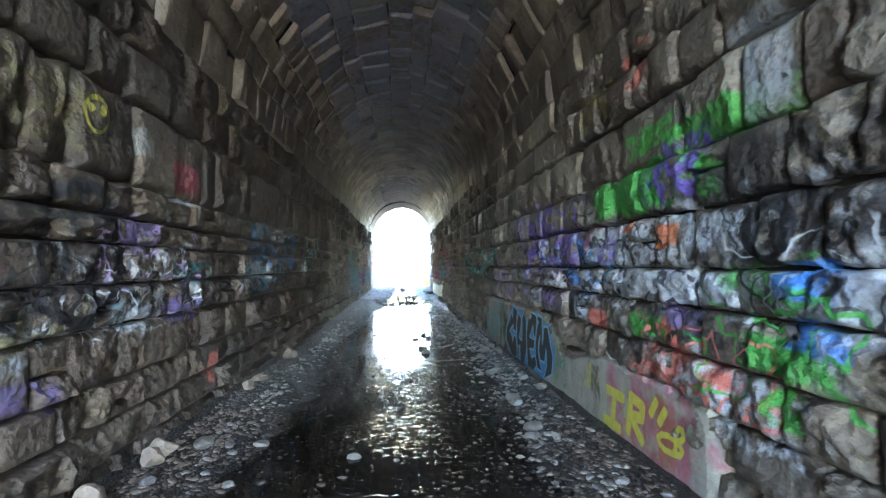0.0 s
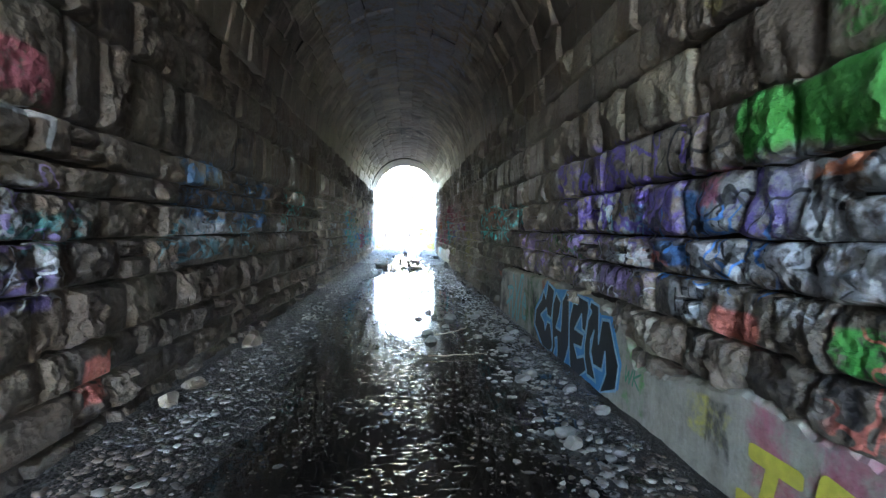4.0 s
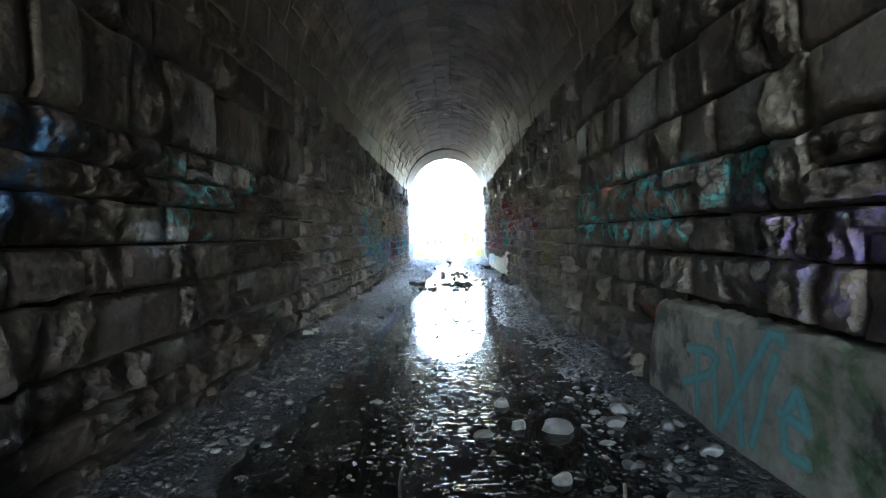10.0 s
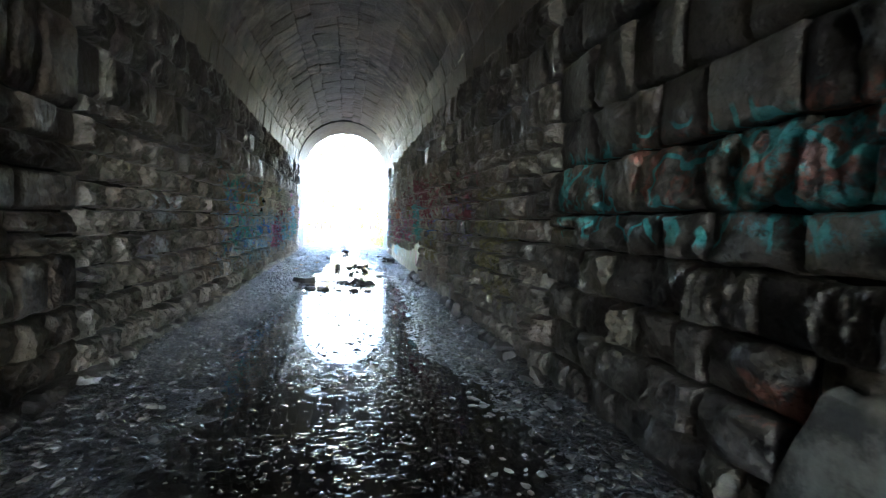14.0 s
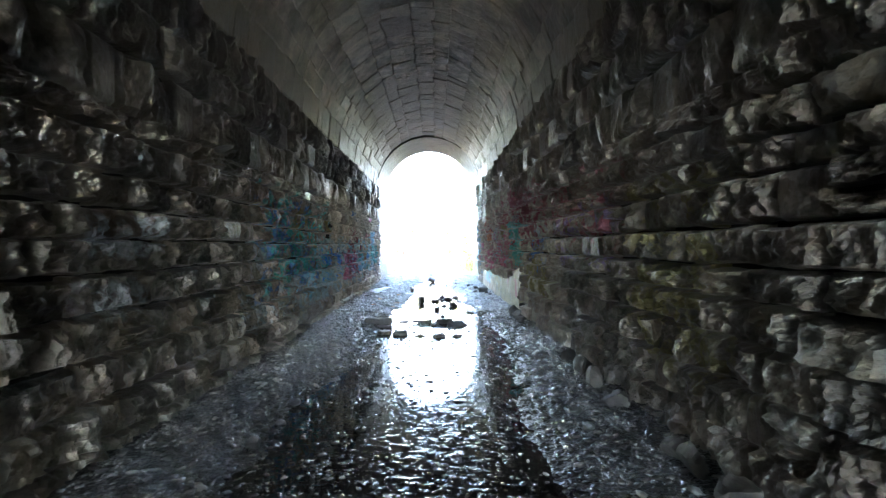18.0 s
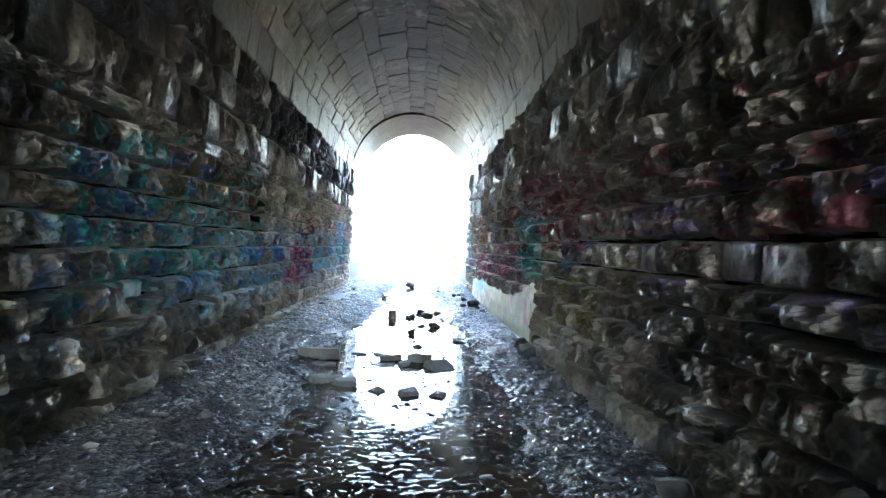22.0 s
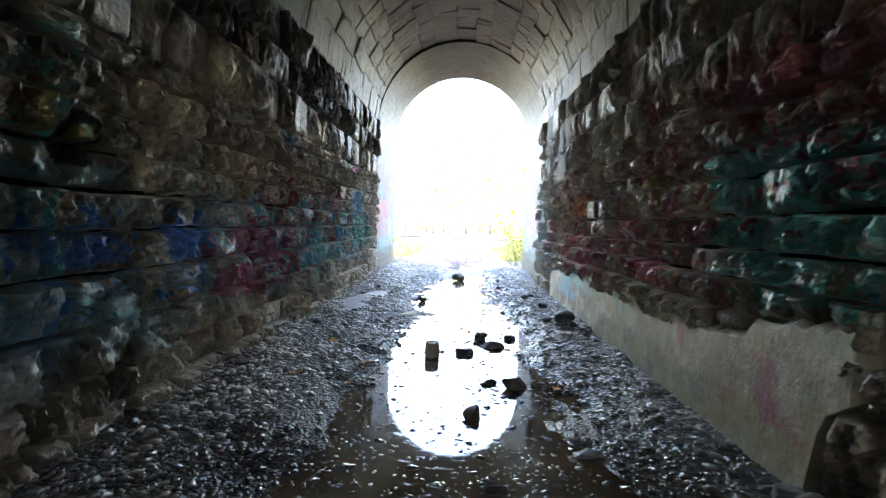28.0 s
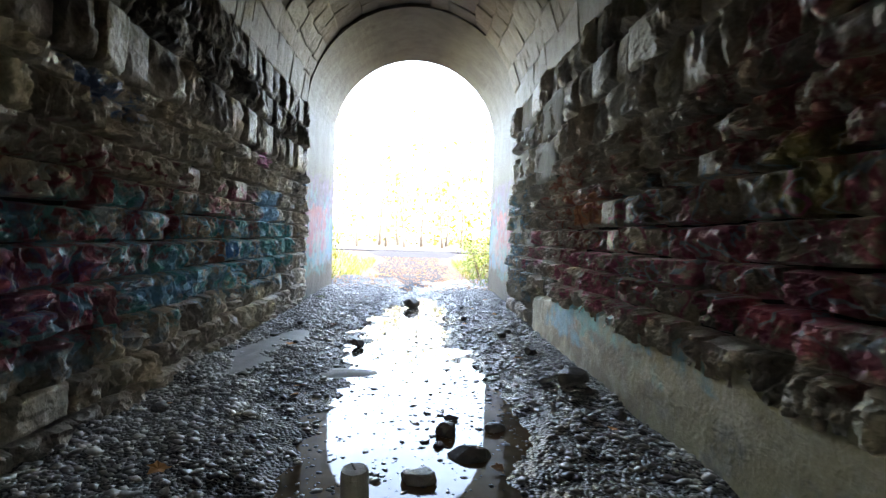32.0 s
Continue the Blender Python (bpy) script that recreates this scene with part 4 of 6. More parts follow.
def build_lining():
    """The smooth concrete ring at the exit."""
    v, f = arch_shell(1.99, 2.9, -0.02, SPRING - 0.1, Y_STONE + 0.003, Y_OUT, 40)
    for i in range(41):
        x, y, z = v[i]
        v[i] = (-0.02 + (x + 0.02) * 1.04, y, SPRING - 0.1 + (z - SPRING + 0.1) * 1.04)
    pieces = [(v, f)]
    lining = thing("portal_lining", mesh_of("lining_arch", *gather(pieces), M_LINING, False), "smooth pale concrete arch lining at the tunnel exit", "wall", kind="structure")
    for side in (-1, 1):
        x = -0.02 + side * 1.972
        v, f = box(min(x, x + side * 0.91), max(x, x + side * 0.91), Y_STONE + 0.003, Y_OUT, -0.4, SPRING - 0.115)
        v = [(px + side * 0.08 if abs(px - x) < 0.01 and py < 35 else px, py, pz) for px, py, pz in v]
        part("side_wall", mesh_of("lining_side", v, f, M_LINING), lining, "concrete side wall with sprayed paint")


def plinth(name, x, prof, seed, crumble=0.4, under=((0, -0.3), (1, -0.3))):
    """A smooth cement skirt with a broken top edge along the foot of the wall."""
    rng = random.Random(seed)
    y0, y1 = prof[0][0], prof[-1][0]
    n = int((y1 - y0) / 0.05)
    top = []
    for i in range(n + 1):
        y = y0 + (y1 - y0) * i / n
        z = float(np.interp(y, [p[0] for p in prof], [p[1] for p in prof]))
        top.append((y, z + rng.uniform(-0.014, 0.014) + 0.03 * noise.noise(Vector((y * 5, seed, 2))) if 0 < i < n else z))
    vs, fs, cols = [], [], 8
    for y, z in top:
        xx = x(y)
        q = Vector((y * 9, seed, 0))
        low = float(np.interp(y, [u[0] for u in under], [u[1] for u in under]))
        vs += [(xx + 0.25, y, low), (xx - 0.012, y, low), (xx, y, z - 0.02), (xx + 0.02, y, z)]
        for s in range(4):
            lump = noise.noise(q + Vector((0, 0, s * 2.3)))
            vs.append((xx + 0.035 + 0.05 * s + 0.02 * lump, y, z + 0.012 + (0.03 * s if s < 3 else 0.1) * crumble + 0.035 * crumble * lump))
    for i in range(n):
        a, b = i * cols, (i + 1) * cols
        fs += [(a + j + 1, a + j, b + j, b + j + 1) for j in range(cols - 1)]
    fs += [tuple(range(cols)), tuple(n * cols + j for j in range(cols - 1, -1, -1))]
    return thing(name, mesh_of(name, vs, fs, M_PLINTH if y0 < 20 else M_PLINTH_B), "smooth cement skirt with broken top edge and sprayed tags", "wall base", kind="structure")


def plinth_x1(y):
    ends = min(abs(y - q) for q in (PLINTH_A[0][0], PLINTH_A[-1][0], PLINTH_B[0][0], PLINTH_B[-1][0]))
    return wall_x(1, y) - (0.0 if y < 20 else 0.06) + (0.06 if 10 < y < 15 else 0.15) * max(0.0, 1 - ends / 0.22) ** 2


def build_ground():
    """Silt floor of the tunnel, lower along the middle where the water stands."""
    xs = np.linspace(-2.3, 2.3, 84)
    ys = np.arange(Y_IN - 0.5, Y_OUT + 3.0, 0.075)
    vs = [(x, y, floor_z(x, y)) for y in ys for x in xs]
    k = len(xs)
    fs = [(j * k + i, j * k + i + 1, (j + 1) * k + i + 1, (j + 1) * k + i) for j in range(len(ys) - 1) for i in range(k - 1)]
    thing("floor", mesh_of("floor", vs, fs, M_GROUND, True), "wet dark silt and gravel floor of the tunnel", "ground", kind="structure")
    v, f = [(-2.0, Y_IN, 0.0), (1.9, Y_IN, 0.0), (1.9, 36.2, 0.0), (-2.0, 36.2, 0.0)], [(0, 1, 2, 3)]
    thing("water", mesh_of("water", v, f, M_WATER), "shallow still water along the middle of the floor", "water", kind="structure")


def channel(y):
    """Centre and half width of the stretch of standing water."""
    c = -0.05 + 0.12 * math.sin(y * 0.35) + 0.1 * math.sin(y * 0.9 + 1) + 0.16 * max(0.0, min(1.0, (y - 23) / 3)) - 0.22 * max(0.0, min(1.0, (10 - y) / 4)) + 0.1 * math.exp(-((y - 13) / 2.5) ** 2)
    h = float(np.interp(y, [-4, 3, 8, 11, 14, 17, 20, 24, 26, 29, 32, 35, 38], [1.35, 1.35, 1.32, 1.45, 1.42, 1.25, 1.15, 1.15, 1.05, 0.95, 0.85, 0.75, 0.7]))
    return c, h


def floor_z(x, y):
    c, h = channel(y)
    d = (abs(x - c) - h) / 1.0
    bank = float(np.interp(y, [2, 5, 12, 17, 24], [0.09, 0.065, 0.065, 0.13, 0.12])) if x > c else 0.15
    rise = bank * (1 / (1 + math.exp(-4.2 * d)))
    n = noise.noise(Vector((x * 1.5, y * 1.0, 3.0))) * (0.026 + 0.026 * max(0.0, min(1.0, (y - 24.5) / 2))) + noise.noise(Vector((x * 4, y * 4, 8.0))) * (0.018 + 0.016 * max(0.0, min(1.0, (y - 25) / 2))) + noise.noise(Vector((x * 9, y * 9, 5.0))) * 0.013
    end = 0.05 * max(0.0, min(1.0, (y - 34.5) / 2.5))
    return -0.042 + rise + n + end


build_walls()
build_vault()
build_lining()
plinth("plinth_1", plinth_x1, PLINTH_A, 5)
plinth("plinth_2", plinth_x1, PLINTH_B, 9, 0.55, ((23.86, 0.8), (23.95, 0.74), (24.1, 0.64), (24.24, 0.55), (24.3, 0.3), (24.38, -0.05), (24.45, -0.3)))
build_ground()

# ---- loose stones and gravel ----
def ico():
    t = (1 + 5 ** 0.5) / 2
    v = np.array([(-1, t, 0), (1, t, 0), (-1, -t, 0), (1, -t, 0), (0, -1, t), (0, 1, t), (0, -1, -t), (0, 1, -t), (t, 0, -1), (t, 0, 1), (-t, 0, -1), (-t, 0, 1)], float)
    f = np.array([(0, 11, 5), (0, 5, 1), (0, 1, 7), (0, 7, 10), (0, 10, 11), (1, 5, 9), (5, 11, 4), (11, 10, 2), (10, 7, 6), (7, 1, 8), (3, 9, 4), (3, 4, 2), (3, 2, 6), (3, 6, 8), (3, 8, 9), (4, 9, 5), (2, 4, 11), (6, 2, 10), (8, 6, 7), (9, 8, 1)])
    return v / np.linalg.norm(v[0]), f


def pebbles(name, spots, mat, label, category, seed):
    """Many small stones as one mesh; spots: x, y, z, size."""
    rs = np.random.RandomState(seed)
    v0, f0 = ico()
    n = len(spots)
    s = np.array(spots)
    shape = v0[None] * rs.uniform(0.72, 1.25, (n, 12, 1))
    shape = shape * (s[:, 3:4] * rs.uniform(0.6, 1.3, (n, 3)) * np.array((1.15, 1.0, 0.42)))[:, None]
    a = rs.uniform(0, 2 * np.pi, n)
    c, q = np.cos(a)[:, None], np.sin(a)[:, None]
    x, y = shape[..., 0] * c - shape[..., 1] * q, shape[..., 0] * q + shape[..., 1] * c
    tz = rs.uniform(-0.32, 0.32, n)[:, None]
    z = shape[..., 2] + tz * x
    v = np.stack([x + s[:, 0:1], y + s[:, 1:2], z + s[:, 2:3]], -1).reshape(-1, 3)
    f = (f0[None] + (np.arange(n) * 12)[:, None, None]).reshape(-1, 3)
    me = bpy.data.meshes.new(name)
    me.vertices.add(len(v)), me.loops.add(f.size), me.polygons.add(len(f))
    me.vertices.foreach_set("co", v.ravel())
    me.loops.foreach_set("vertex_index", f.ravel())
    me.polygons.foreach_set("loop_start", np.arange(0, f.size, 3))
    me.update(calc_edges=True)
    me.materials.append(mat)
    return thing(name, me, label, category, kind="stuff")


def build_gravel():
    rng = random.Random(21)
    for b in range(4):
        y0, y1 = BAYS[2 * b], BAYS[2 * b + 2] + (3.2 if b == 3 else 0)
        spots = []
        inner = (0.05, 0.2, 0.3, 0.2)[b]
        for _ in range((26000, 26000, 30000, 34000)[b]):
            y, x = rng.uniform(y0, y1), rng.uniform(-2.05, 1.93)
            c, h = channel(y)
            d = (abs(x - c) - h - (0.12 if b == 3 else 0.0)) / 0.5
            keep = 1 / (1 + math.exp((-2.2, -1.5, -1.4, -2.4)[b] * d))
            clump = noise.noise(Vector((x * 1.6, y * 1.1, 5.0)))
            if rng.random() > inner * (1 + 1.6 * clump) + keep:
                continue
            s = rng.choice([0.009, 0.011, 0.013, 0.016, 0.018, 0.021, 0.026, 0.036])
            if floor_z(x, y) < 0.005:
                s *= rng.choice([0.45, 0.6, 0.6, 0.8, 1.1])
            spots.append((x, y, max(floor_z(x, y), -s * 0.2) + s * 0.1, s))
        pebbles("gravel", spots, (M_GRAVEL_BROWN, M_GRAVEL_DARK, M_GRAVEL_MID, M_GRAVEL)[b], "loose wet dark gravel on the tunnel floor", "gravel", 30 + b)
    # paler stones along both banks and a few in the water
    spots = []
    for _ in range(7600):
        y = rng.uniform(Y_IN, 16.0) if rng.random() < 0.8 else rng.uniform(16.0, 25.0)
        u = rng.random()
        x = 1.45 + rng.gauss(0, 0.24) if u < 0.62 else -1.75 + abs(rng.gauss(0, 0.25)) if u < 0.86 else rng.uniform(-1.2, 1.0)
        if not -2.0 < x < 1.86 or rng.random() > 0.45 + noise.noise(Vector((x * 2, y * 1.5, 11.0))):
            continue
        if u >= 0.86 and y < 9:
            continue
        s = rng.choice([0.014, 0.017, 0.02, 0.024, 0.028, 0.034, 0.038, 0.042]) * (0.6 if u >= 0.86 else 1.0)
        spots.append((x, y, max(floor_z(x, y), -s * 0.15) + s * 0.12, s))
    pebbles("pale_gravel", spots, M_PALE_GRAVEL, "loose pale grey pebbles along the banks of the water", "gravel", 38)


build_gravel()


# ---- loose rocks, slabs and litter on the floor ----
def rock_data(name, seed, mat, sx, sy, sz, angular=0.6, cuts=7):
    """A stone: a ball cut by a few planes, then roughened."""
    rng = random.Random(seed)
    bm = bmesh.new()
    bmesh.ops.create_icosphere(bm, subdivisions=3, radius=1.0)
    planes = []
    for _ in range(cuts):
        n = Vector((rng.gauss(0, 1), rng.gauss(0, 1), rng.gauss(0, 1))).normalized()
        planes.append((n, rng.uniform(1 - angular * 0.75, 0.9)))
    for v in bm.verts:
        p = v.co.copy()
        for n, d in planes:
            s = p.dot(n)
            if s > d:
                p -= n * (s - d)
        p *= 1 + 0.09 * noise.noise(v.co * 1.7 + Vector((seed, 0, 0))) + (0.07 if angular > 0.8 else 0.035) * noise.noise(v.co * 5 + Vector((seed, 3, 0)))
        v.co = Vector((p.x * sx / 2, p.y * sy / 2, p.z * sz / 2))
    low = min(v.co.z for v in bm.verts)
    for v in bm.verts:
        v.co.z -= low
    me = bpy.data.meshes.new(name)
    bm.to_mesh(me)
    bm.free()
    me.materials.append(mat)
    if angular < 0.4:
        me.shade_smooth()
    return me


def slab_data(name, seed, mat, sx, sy, sz):
    """A flat broken piece of masonry: an uneven polygon with chipped edges."""
    rng = random.Random(seed)
    n = rng.choice([4, 4, 5, 6])
    ring_pts = []
    for i in range(n):
        a = 2 * math.pi * (i + 0.5 + rng.uniform(-0.22, 0.22)) / n
        r = rng.uniform(0.85, 1.1) / max(abs(math.cos(a)), abs(math.sin(a)), 0.75)
        ring_pts.append((math.cos(a) * sx * 0.5 * r, math.sin(a) * sy * 0.5 * r))
    bm = bmesh.new()
    face = bm.faces.new([bm.verts.new((x, y, 0)) for x, y in ring_pts])
    top = bmesh.ops.extrude_face_region(bm, geom=[face])
    for v in [g for g in top["geom"] if isinstance(g, bmesh.types.BMVert)]:
        v.co.z += sz * rng.uniform(0.8, 1.15)
        v.co.x *= rng.uniform(0.9, 0.99)
        v.co.y *= rng.uniform(0.9, 0.99)
    bmesh.ops.recalc_face_normals(bm, faces=bm.faces)
    bmesh.ops.bevel(bm, geom=bm.edges[:], offset=min(sz * 0.12, 0.012), segments=2, affect="EDGES")
    bmesh.ops.triangulate(bm, faces=bm.faces[:])
    bmesh.ops.subdivide_edges(bm, edges=[e for e in bm.edges if e.calc_length() > 0.06], cuts=2, use_grid_fill=True)
    for v in bm.verts:
        v.co += Vector((noise.noise(v.co * 22 + Vector((seed, 0, 0))), noise.noise(v.co * 22 + Vector((0, seed, 0))), 0.6 * noise.noise(v.co * 16 + Vector((0, 0, seed))))) * 0.006
    me = bpy.data.meshes.new(name)
    bm.to_mesh(me)
    bm.free()
    me.materials.append(mat)
    return me


def settle(x, y, sink=0.02):
    return max(floor_z(x, y), -0.035) - sink * 0.5


def lay_rocks():
    # x, y, length, width, height, turn, tone
    pale = [(0.42, 9.85, 0.2, 0.17, 0.13, 20), (1.77, 9.7, 0.22, 0.18, 0.12, 80), (1.55, 9.75, 0.2, 0.16, 0.11, 10), (1.4, 9.3, 0.15, 0.12, 0.08, 40), (1.46, 8.05, 0.18, 0.16, 0.13, 30),
            (1.30, 5.15, 0.22, 0.16, 0.12, 10), (1.34, 6.15, 0.18, 0.15, 0.1, 60), (-0.42, 4.6, 0.13, 0.1, 0.09, 0), (1.455, 12.1, 0.2, 0.17, 0.1, 15), (0.5, 12.4, 0.16, 0.15, 0.13, 70),
            (0.85, 11.75, 0.28, 0.2, 0.14, 5), (1.35, 11.85, 0.2, 0.16, 0.1, 35), (0.73, 10.95, 0.15, 0.12, 0.1, 50), (0.58, 11.85, 0.15, 0.14, 0.13, 80), (0.40, 10.4, 0.2, 0.16, 0.12, 25),
            (0.77, 10.5, 0.17, 0.12, 0.09, 0), (1.15, 10.1, 0.16, 0.14, 0.12, 45), (1.74, 10.32, 0.19, 0.14, 0.1, 15), (1.78, 11.25, 0.17, 0.13, 0.1, 5), (1.73, 10.55, 0.15, 0.13, 0.1, 75),
            (-0.64, 12.55, 0.14, 0.12, 0.07, 0), (0.29, 11.7, 0.16, 0.14, 0.1, 20), (1.79, 11.4, 0.16, 0.1, 0.07, 60), (1.45, 4.9, 0.17, 0.14, 0.1, 65), (1.24, 4.98, 0.16, 0.13, 0.07, 20),
            (1.34, 7.85, 0.2, 0.17, 0.12, 40), (1.75, 7.5, 0.18, 0.14, 0.09, 10), (1.82, 6.8, 0.16, 0.13, 0.1, 30), (1.34, 6.35, 0.2, 0.17, 0.12, 55), (1.42, 9.2, 0.18, 0.13, 0.08, 10),
            (-1.3, 5.0, 0.16, 0.12, 0.07, 20), (-1.75, 4.8, 0.2, 0.15, 0.1, 70), (-0.1, 6.9, 0.1, 0.09, 0.06, 15), (-0.06, 4.5, 0.1, 0.08, 0.06, 65)]
    for i, (x, y, a, b, c, r) in enumerate(pale):
        me = rock_data("cobble", 300 + i, M_ROCK, a, b, c, 0.6, 8)
        thing("cobble", me, "pale grey rounded cobble lying on the wet gravel", "rock", "cobbles on the floor", m=pose(x, y, settle(x, y), 0, 0, r))
    dark = [(0.16, 27.4, 0.24, 0.17, 0.13, 5), (0.48, 27.72, 0.34, 0.2, 0.11, 10), (0.36, 28.1, 0.22, 0.18, 0.13, 40), (0.72, 28.2, 0.18, 0.14, 0.1, 0), (0.42, 28.45, 0.14, 0.12, 0.09, 15), (0.28, 27.9, 0.14, 0.1, 0.08, 70), (0.58, 26.25, 0.26, 0.2, 0.16, 15), (0.37, 26.3, 0.2, 0.16, 0.11, 60),
            (-0.62, 30.95, 0.22, 0.2, 0.16, 0), (0.03, 34.7, 0.36, 0.3, 0.26, 30), (1.57, 29.15, 0.36, 0.28, 0.24, 10), (1.38, 29.3, 0.2, 0.14, 0.1, 30), (1.3, 31.45, 0.17, 0.14, 0.12, 60), (1.5, 30.5, 0.16, 0.14, 0.14, 15),
            (0.2, 25.45, 0.17, 0.15, 0.13, 45), (0.92, 24.9, 0.24, 0.13, 0.07, 5), (0.30, 24.4, 0.14, 0.13, 0.1, 20), (1.66, 28.9, 0.16, 0.13, 0.1, 70), (-0.12, 34.9, 0.12, 0.1, 0.07, 0), (0.95, 33.2, 0.12, 0.1, 0.08, 30), (1.02, 34.4, 0.11, 0.09, 0.07, 10), (1.7, 28.3, 0.14, 0.12, 0.1, 0)]
    for i, (x, y, a, b, c, r) in enumerate(dark):
        me = rock_data("rock", 400 + i, M_DARKROCK, a, b, c, 0.75, 9)
        thing("rock", me, "dark wet broken rock standing in shallow water", "rock", "dark rocks near the exit", m=pose(x, y, settle(x, y), 0, 0, r))
    slabs = [(-0.92, 23.42, 0.52, 0.2, 0.13, 4, 0), (-0.80, 23.1, 0.3, 0.2, 0.05, 10, 3), (-0.46, 23.78, 0.22, 0.18, 0.06, 0, 0), (-0.13, 23.2, 0.36, 0.26, 0.05, 15, 2), (0.32, 23.5, 0.34, 0.22, 0.13, -5, -6),
             (0.56, 23.15, 0.38, 0.34, 0.1, 30, 12), (0.21, 23.0, 0.26, 0.18, 0.05, -10, 3), (-0.04, 23.55, 0.24, 0.2, 0.1, 20, -8), (-0.18, 23.8, 0.22, 0.16, 0.06, -15, 0), (-0.7, 22.4, 0.26, 0.2, 0.08, 35, 8), (-0.45, 22.3, 0.26, 0.2, 0.09, 10, 5),
             (-0.1, 22.1, 0.18, 0.15, 0.07, 50, 0), (0.22, 22.05, 0.26, 0.2, 0.09, 15, 4), (0.49, 22.0, 0.2, 0.16, 0.08, 70, 6), (0.12, 23.25, 0.2, 0.16, 0.09, 55, 0)]
    for i, (x, y, a, b, c, r, lean) in enumerate(slabs):
        me = slab_data("stone_slab", 500 + i, M_SLAB, a, b, c)
        thing("stone_slab", me, "flat broken grey stone slab lying in the puddle", "stone slab", "stepping slabs in the water", m=pose(x, y, settle(x, y), lean, 0, r))
    rng = random.Random(77)
    for i in range(70):
        y = rng.uniform(1.5, 22) if i < 50 else rng.uniform(22, 33)
        x = rng.uniform(1.15, 1.82) if rng.random() < 0.62 else rng.uniform(-1.9, -1.0)
        s = rng.uniform(0.06, 0.14)
        me = rock_data("cobble", 600 + i, rng.choice([M_ROCK, M_DARKROCK, M_ROCK]), s, s * rng.uniform(0.7, 0.95), s * rng.uniform(0.45, 0.7), 0.5, 6)
        thing("cobble", me, "small worn cobble on the gravel bank beside the wall", "rock", "cobbles on the floor", m=pose(x, y, settle(x, y), 0, 0, rng.uniform(0, 180)))


def foot_stones():
    rng = random.Random(31)
    for i in range(32):
        left = i < 12
        y = rng.uniform(1.8, 9.5) if left else rng.uniform(15.0, 24.2) if i < 26 else 23.2 + 0.2 * (i - 26)
        a, bb, c = rng.uniform(0.24, 0.44), rng.uniform(0.16, 0.26), rng.uniform(0.12, 0.24)
        x = wall_x(-1, y) + 0.12 + bb / 2 if left else wall_x(1, y) - 0.1 - bb / 2
        me = rock_data("foot_stone", 800 + i, M_FOOT if left else M_FOOT_DARK, bb, a, c, 0.8, 10)
        thing("foot_stone", me, "brown fallen wall stone lying at the foot of the wall" if left else "dark grey fallen wall stone lying at the foot of the wall", "stone block", "fallen stones at the wall foot", m=pose(x, y, settle(x, y, 0.05), 0, 0, rng.uniform(-14, 14)))


def rubble():
    """The heap of broken stone under the broken end of the second skirt."""
    rng = random.Random(57)
    for i in range(9):
        y, tier = rng.uniform(23.3, 24.3), i % 2
        a, b, c = rng.uniform(0.12, 0.22), rng.uniform(0.1, 0.18), rng.uniform(0.1, 0.18)
        me = rock_data("rubble_stone", 900 + i, M_FOOT_DARK, b, a, c, 0.85, 11)
        thing("rubble_stone", me, "dark rough broken stone in the heap under the cement skirt", "stone block", "rubble under the broken skirt", m=pose(wall_x(1, y) + 0.04 - 0.1 * (2 - tier), y, 0.03 + 0.15 * tier, rng.uniform(-20, 20), rng.uniform(-20, 20), rng.uniform(0, 180)))


M_FOOT_DARK = plain("dark_stone", (0.11, 0.1, 0.088), 0.6, 9, 0.02, 0.4, 0.6)
M_FOOT = plain("brown_stone", (0.25, 0.205, 0.155), 0.6, 9, 0.02, 0.4, 0.6)
lay_rocks()
foot_stones()
rubble()


def concrete_core():
    """A drilled-out concrete cylinder with a cracked top, standing in the water."""
    bm = bmesh.new()
    n, rows = 28, 6
    grid = []
    for j in range(rows + 1):
        z = 0.20 * j / rows
        loop = []
        for i in range(n):
            a = 2 * math.pi * i / n
            r = 0.078 * (1 + 0.02 * noise.noise(Vector((math.cos(a) * 2, math.sin(a) * 2, z * 14)))) - (0.006 if j in (0, rows) else 0)
            loop.append(bm.verts.new((r * math.cos(a), r * math.sin(a), z)))
        grid.append(loop)
    for j in range(rows):
        for i in range(n):
            bm.faces.new((grid[j][i], grid[j][(i + 1) % n], grid[j + 1][(i + 1) % n], grid[j + 1][i]))
    bm.faces.new(grid[-1]), bm.faces.new(list(reversed(grid[0])))
    me = bpy.data.meshes.new("concrete_core")
    bm.to_mesh(me)
    bm.free()
    me.materials.append(M_SLAB)
    core = thing("concrete_core", me, "short grey concrete cylinder with a cracked top standing in water", "concrete core", m=pose(-0.2, 27.2, -0.04, 2, -2, 20))
    v, f = box(-0.005, 0.004, -0.012, 0.072, 0.196, 0.2035)
    part("crack", mesh_of("crack", v, f, M_MORTAR), core, "dark crack across the top")


concrete_core()


def tube(points, r0, r1, n=7):
    vs, fs = [], []
    for i, p in enumerate(points):
        d = (Vector(points[min(i + 1, len(points) - 1)]) - Vector(points[max(i - 1, 0)])).normalized()
        a = d.orthogonal().normalized()
        b = d.cross(a)
        r = r0 + (r1 - r0) * i / (len(points) - 1)
        for q in range(n):
            t = 2 * math.pi * q / n
            vs.append(tuple(Vector(p) + a * (r * math.cos(t)) + b * (r * math.sin(t))))
    for i in range(len(points) - 1):
        for q in range(n):
            fs.append((i * n + q, i * n + (q + 1) % n, (i + 1) * n + (q + 1) % n, (i + 1) * n + q))
    fs += [tuple(reversed(range(n))), tuple((len(points) - 1) * n + q for q in range(n))]
    return vs, fs


